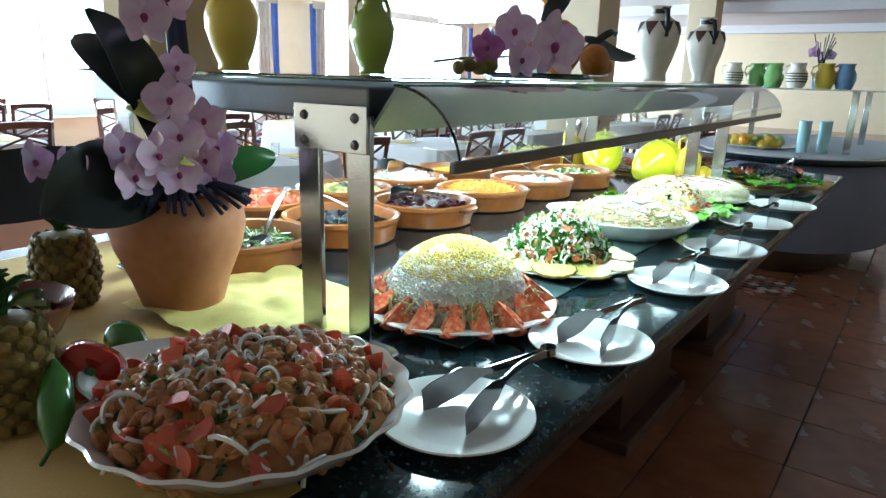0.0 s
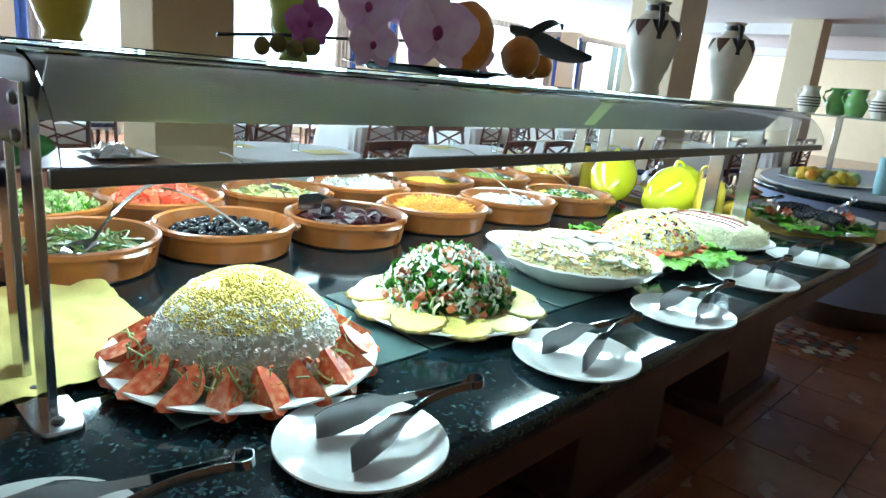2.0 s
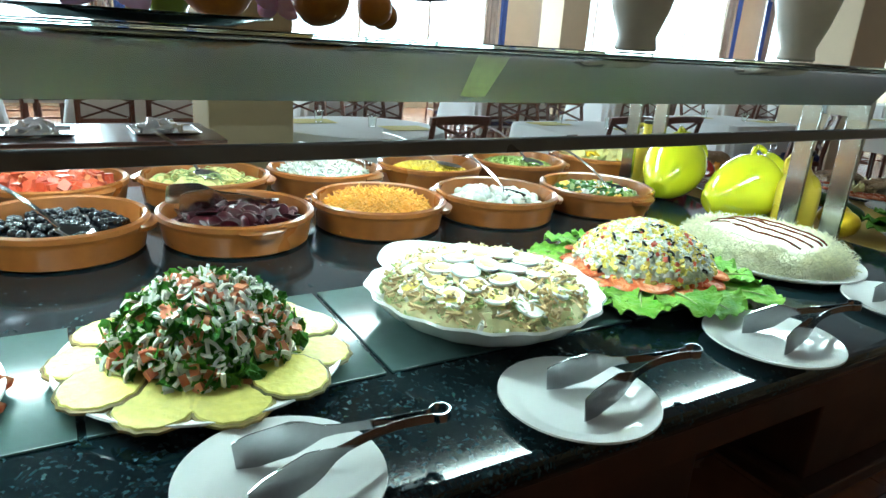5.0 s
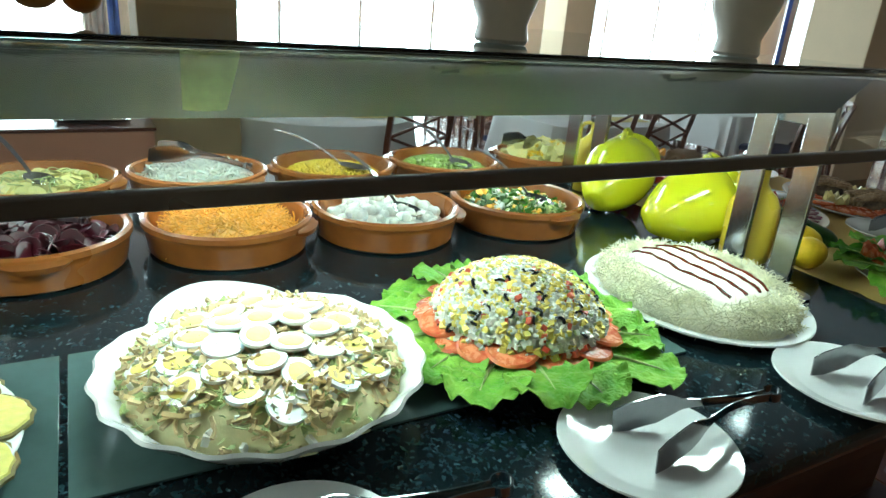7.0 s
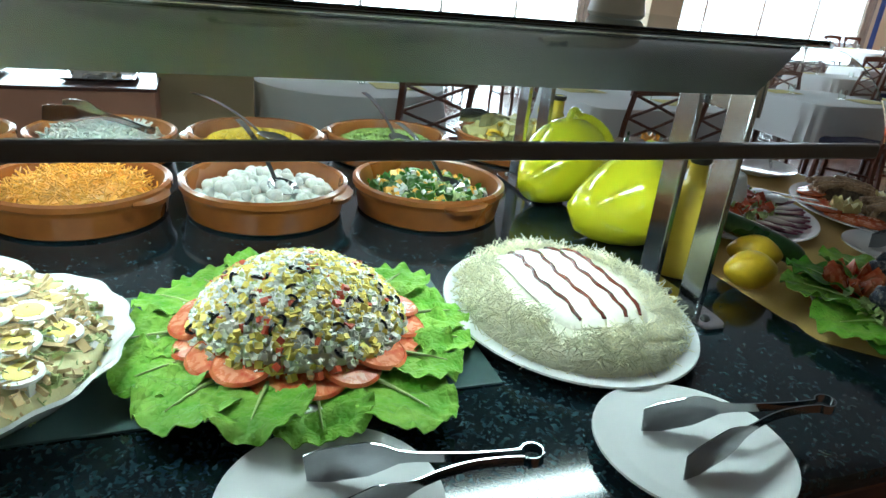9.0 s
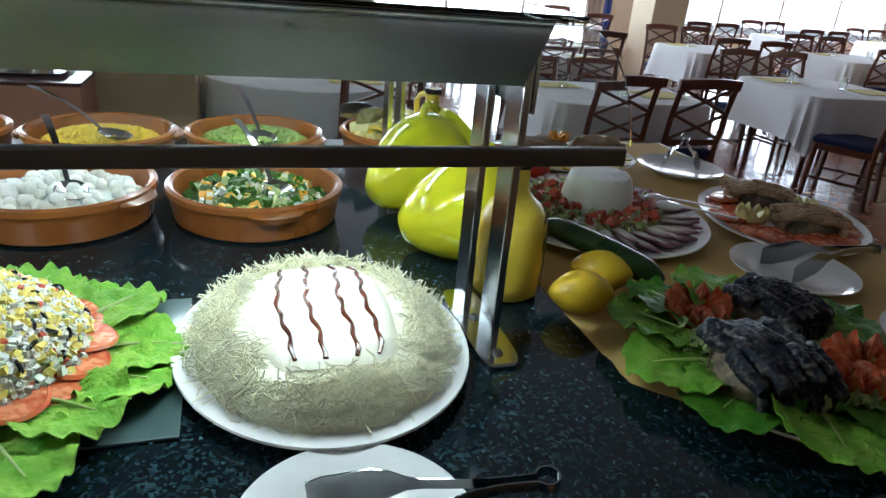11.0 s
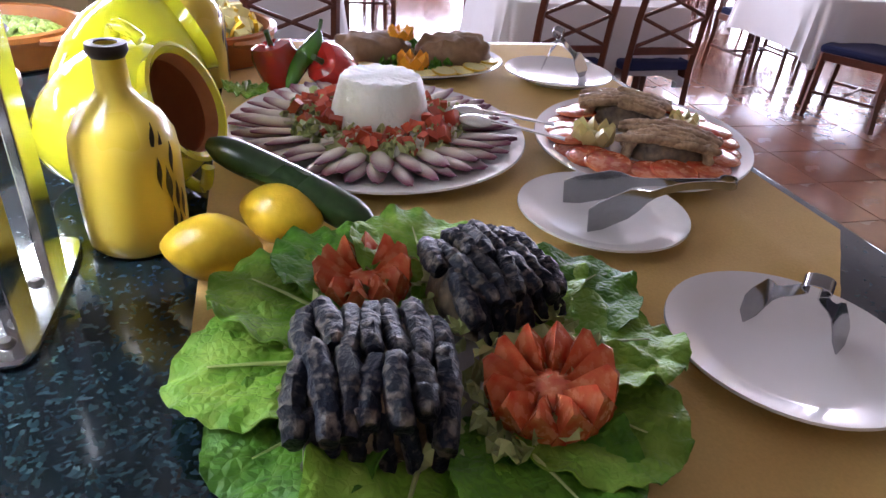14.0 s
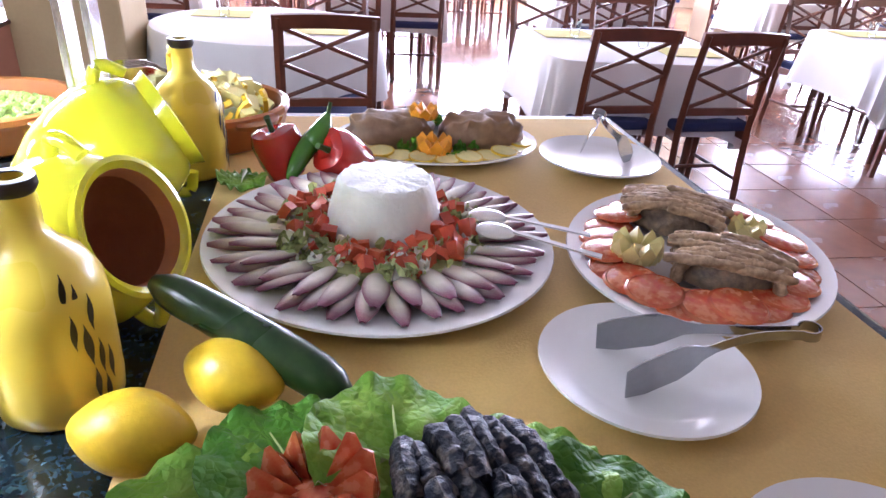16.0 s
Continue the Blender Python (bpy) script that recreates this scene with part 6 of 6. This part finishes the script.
for x, y, mt, lb in ((-1.43, 6.0, CREAM, "cream striped"), (-1.27, 6.1, GREEN_GLAZE, "green glazed"), (-1.2, 6.35, BLUE_GLAZE, "blue glazed"), (-1.12, 6.0, GREEN_GLAZE, "green glazed"), (-0.93, 5.85, CREAM, "cream striped"), (-0.75, 5.95, MUSTARD, "mustard glazed"), (-0.62, 6.0, BLUE_GLAZE, "blue glazed")):
    v = vase(x, y, 1.372, JUG, mt, lb + " ceramic jug on the island shelf", 0)
    part("handle", tube([(-0.055, 0, 0.175), (-0.09, 0, 0.16), (-0.1, 0, 0.12), (-0.075, 0, 0.085)], 0.008, 8), mt, v)
    if mt == CREAM:
        for h in (0.05, 0.07, 0.09, 0.11):
            r_ = 0.0702 + (0.005 if h < 0.1 else 0.002)
            part("stripe", lathe([(r_, h - 0.004), (r_ + 0.0015, h), (r_, h + 0.004), (r_ - 0.004, h)], 36), BLACKISH, v, "dark painted stripe")
bq = thing("orchid_bouquet", -0.82, 6.15, 1.372, "tall sprays of pink orchids in a vase", "flower arrangement")
part("pot_body", lathe([(0, 0), (0.04, 0), (0.05, 0.12), (0.04, 0.12), (0.03, 0.01), (0, 0.01)], 24), BLUE_GLAZE, bq)
for k in range(9):
    a = 40 * k
    c_, s_ = math.cos(radians(a)), math.sin(radians(a))
    part("stem", tube([(0, 0, 0.1), (0.03 * c_, 0.03 * s_, 0.25), (0.08 * c_, 0.08 * s_, 0.36 + 0.03 * (k % 3))], 0.004, 5), LEAF_D, bq)
    if k % 2:
        orchid(bq, pose(0.06 * c_, 0.06 * s_, 0.24 + 0.02 * (k % 3), 70, 0, a), 0.05, k)
fp = platter(-1.15, 5.75, 0.906, 0.3, 0.24, "oval platter of cut melon and fruit")
fr = thing("fruit_heap", -1.15, 5.75, 0.915, "heap of yellow and green fruit pieces", "fruit")
for q, (mt, n) in enumerate(((CORN, 26), (SHRED_G, 22), (ORANGE, 10))):
    bits("fruit_piece", bead(2), n, on_ring(0, 0.2, 0.02, 0.06), between(0.03, 0.045), mt, fr, q)
for x, y in ((-0.78, 5.6), (-0.66, 5.72)):
    ck = thing("tumbler_stack", x, y, 0.906, "stack of pale blue plastic tumblers on the island", "tumbler stack", group="tumbler stacks")
    for k in range(4):
        part("tumbler", lathe([(0, 0.0), (0.032, 0), (0.042, 0.1), (0.044, 0.1), (0.036, 0.0)], 24), mat("pale_blue_plastic", (0.45, 0.68, 0.72), 0.25, var=0.05) if k == 0 else bpy.data.materials["pale_blue_plastic"], ck, "", pose(0, 0, 0.045 * k))

# ---- service trolley behind ----
tr = thing("service_trolley", -3.75, 1.72, 0, "low service table draped in salmon cloth", "trolley")
part("top", box((-0.35, -0.62, 0.78), (0.35, 0.5, 0.8), 0.004), WOOD, tr)
part("drape", box((-0.34, -0.61, 0.1), (0.34, 0.49, 0.78), 0.01), SALMON, tr, "salmon coloured drape")
for y, nm in ((1.35, ""), (1.95, "")):
    ty = thing("serving_tray", -3.7, y, 0.8, "steel serving tray with crumpled foil", "tray", group="serving trays")
    part("tray_body", lathe([(0, 0.002), (0.2, 0.002), (0.24, 0.02), (0.236, 0.022), (0.2, 0.006), (0, 0.006)], 4), STEEL, ty, "", pose(0, 0, 0, 0, 0, 45))
    part("foil", dome(0.11, 0.11, 0.07, 0.7, 0.4, 22, y), FOIL, ty, "crumpled aluminium foil", pose(0.02, -0.02, 0.006))

# ---- patterned inlay in the floor ----
inlay = thing("floor_inlay", -0.82, 5.0, 0.0, "square of small patterned mosaic tiles set in the floor", "floor inlay", 0, kind="structure")
inlay_mats = (mat("inlay_cream", (0.50, 0.42, 0.30), 0.35), mat("inlay_black", (0.03, 0.025, 0.03), 0.35), mat("inlay_red", (0.22, 0.05, 0.03), 0.35))
piece = {}
for i in range(6):
    for j in range(6):
        k = (i + 2 * j + (i * j) % 2) % 3
        m = pose((i - 2.5) * 0.075, (j - 2.5) * 0.075, 0.0)
        if k not in piece:
            piece[k] = part("mosaic_tile", box((-0.034, -0.034, 0.0005), (0.034, 0.034, 0.004), 0.001, pose(0, 0, 0, 0, 0, 45) @ Matrix.Diagonal((0.95, 0.95, 1, 1))), inlay_mats[k], inlay, "", m)
        else:
            again(piece[k], m)

# ---- floor tiles ----
TS = 0.42
tile = part("tile", box((-TS / 2 + 0.003, -TS / 2 + 0.003, -0.006), (TS / 2 - 0.003, TS / 2 - 0.003, 0.0), 0.0015), TILE, floor, "", pose(-3.0, 6.3, 0))
near, far_v, far_f = 0, [], []
fx0, fx1, fy0, fy1 = WALL_X, X1, Y0, Y1
for i in range(int((fx1 - fx0) / TS)):
    for j in range(int((fy1 - fy0) / TS)):
        x, y = fx0 + (i + 0.5) * TS, fy0 + (j + 0.5) * TS
        if -4.6 < x < 0.6 and 2.4 < y < 8.2 and near < 300:
            near += 1
            again(tile, pose(x, y, 0))
        else:
            k, h = len(far_v), TS / 2 - 0.003
            far_v += [(x - h, y - h, 0), (x + h, y - h, 0), (x + h, y + h, 0), (x - h, y + h, 0), (x - h, y - h, -0.006), (x + h, y - h, -0.006), (x + h, y + h, -0.006), (x - h, y + h, -0.006)]
            far_f += [(k, k + 1, k + 2, k + 3), (k, k + 4, k + 5, k + 1), (k + 1, k + 5, k + 6, k + 2), (k + 2, k + 6, k + 7, k + 3), (k + 3, k + 7, k + 4, k)]
bpy.data.objects.remove(tile)
rest = part("tile_field", (far_v, far_f), mat("terracotta_tile_field", (0.30, 0.125, 0.065), 0.2, var=0.28, scale=12, bump=0.04, coat=0.25, second=(0.22, 0.085, 0.045), island=True), floor, smooth=False)
rest["kind"] = "stuff"
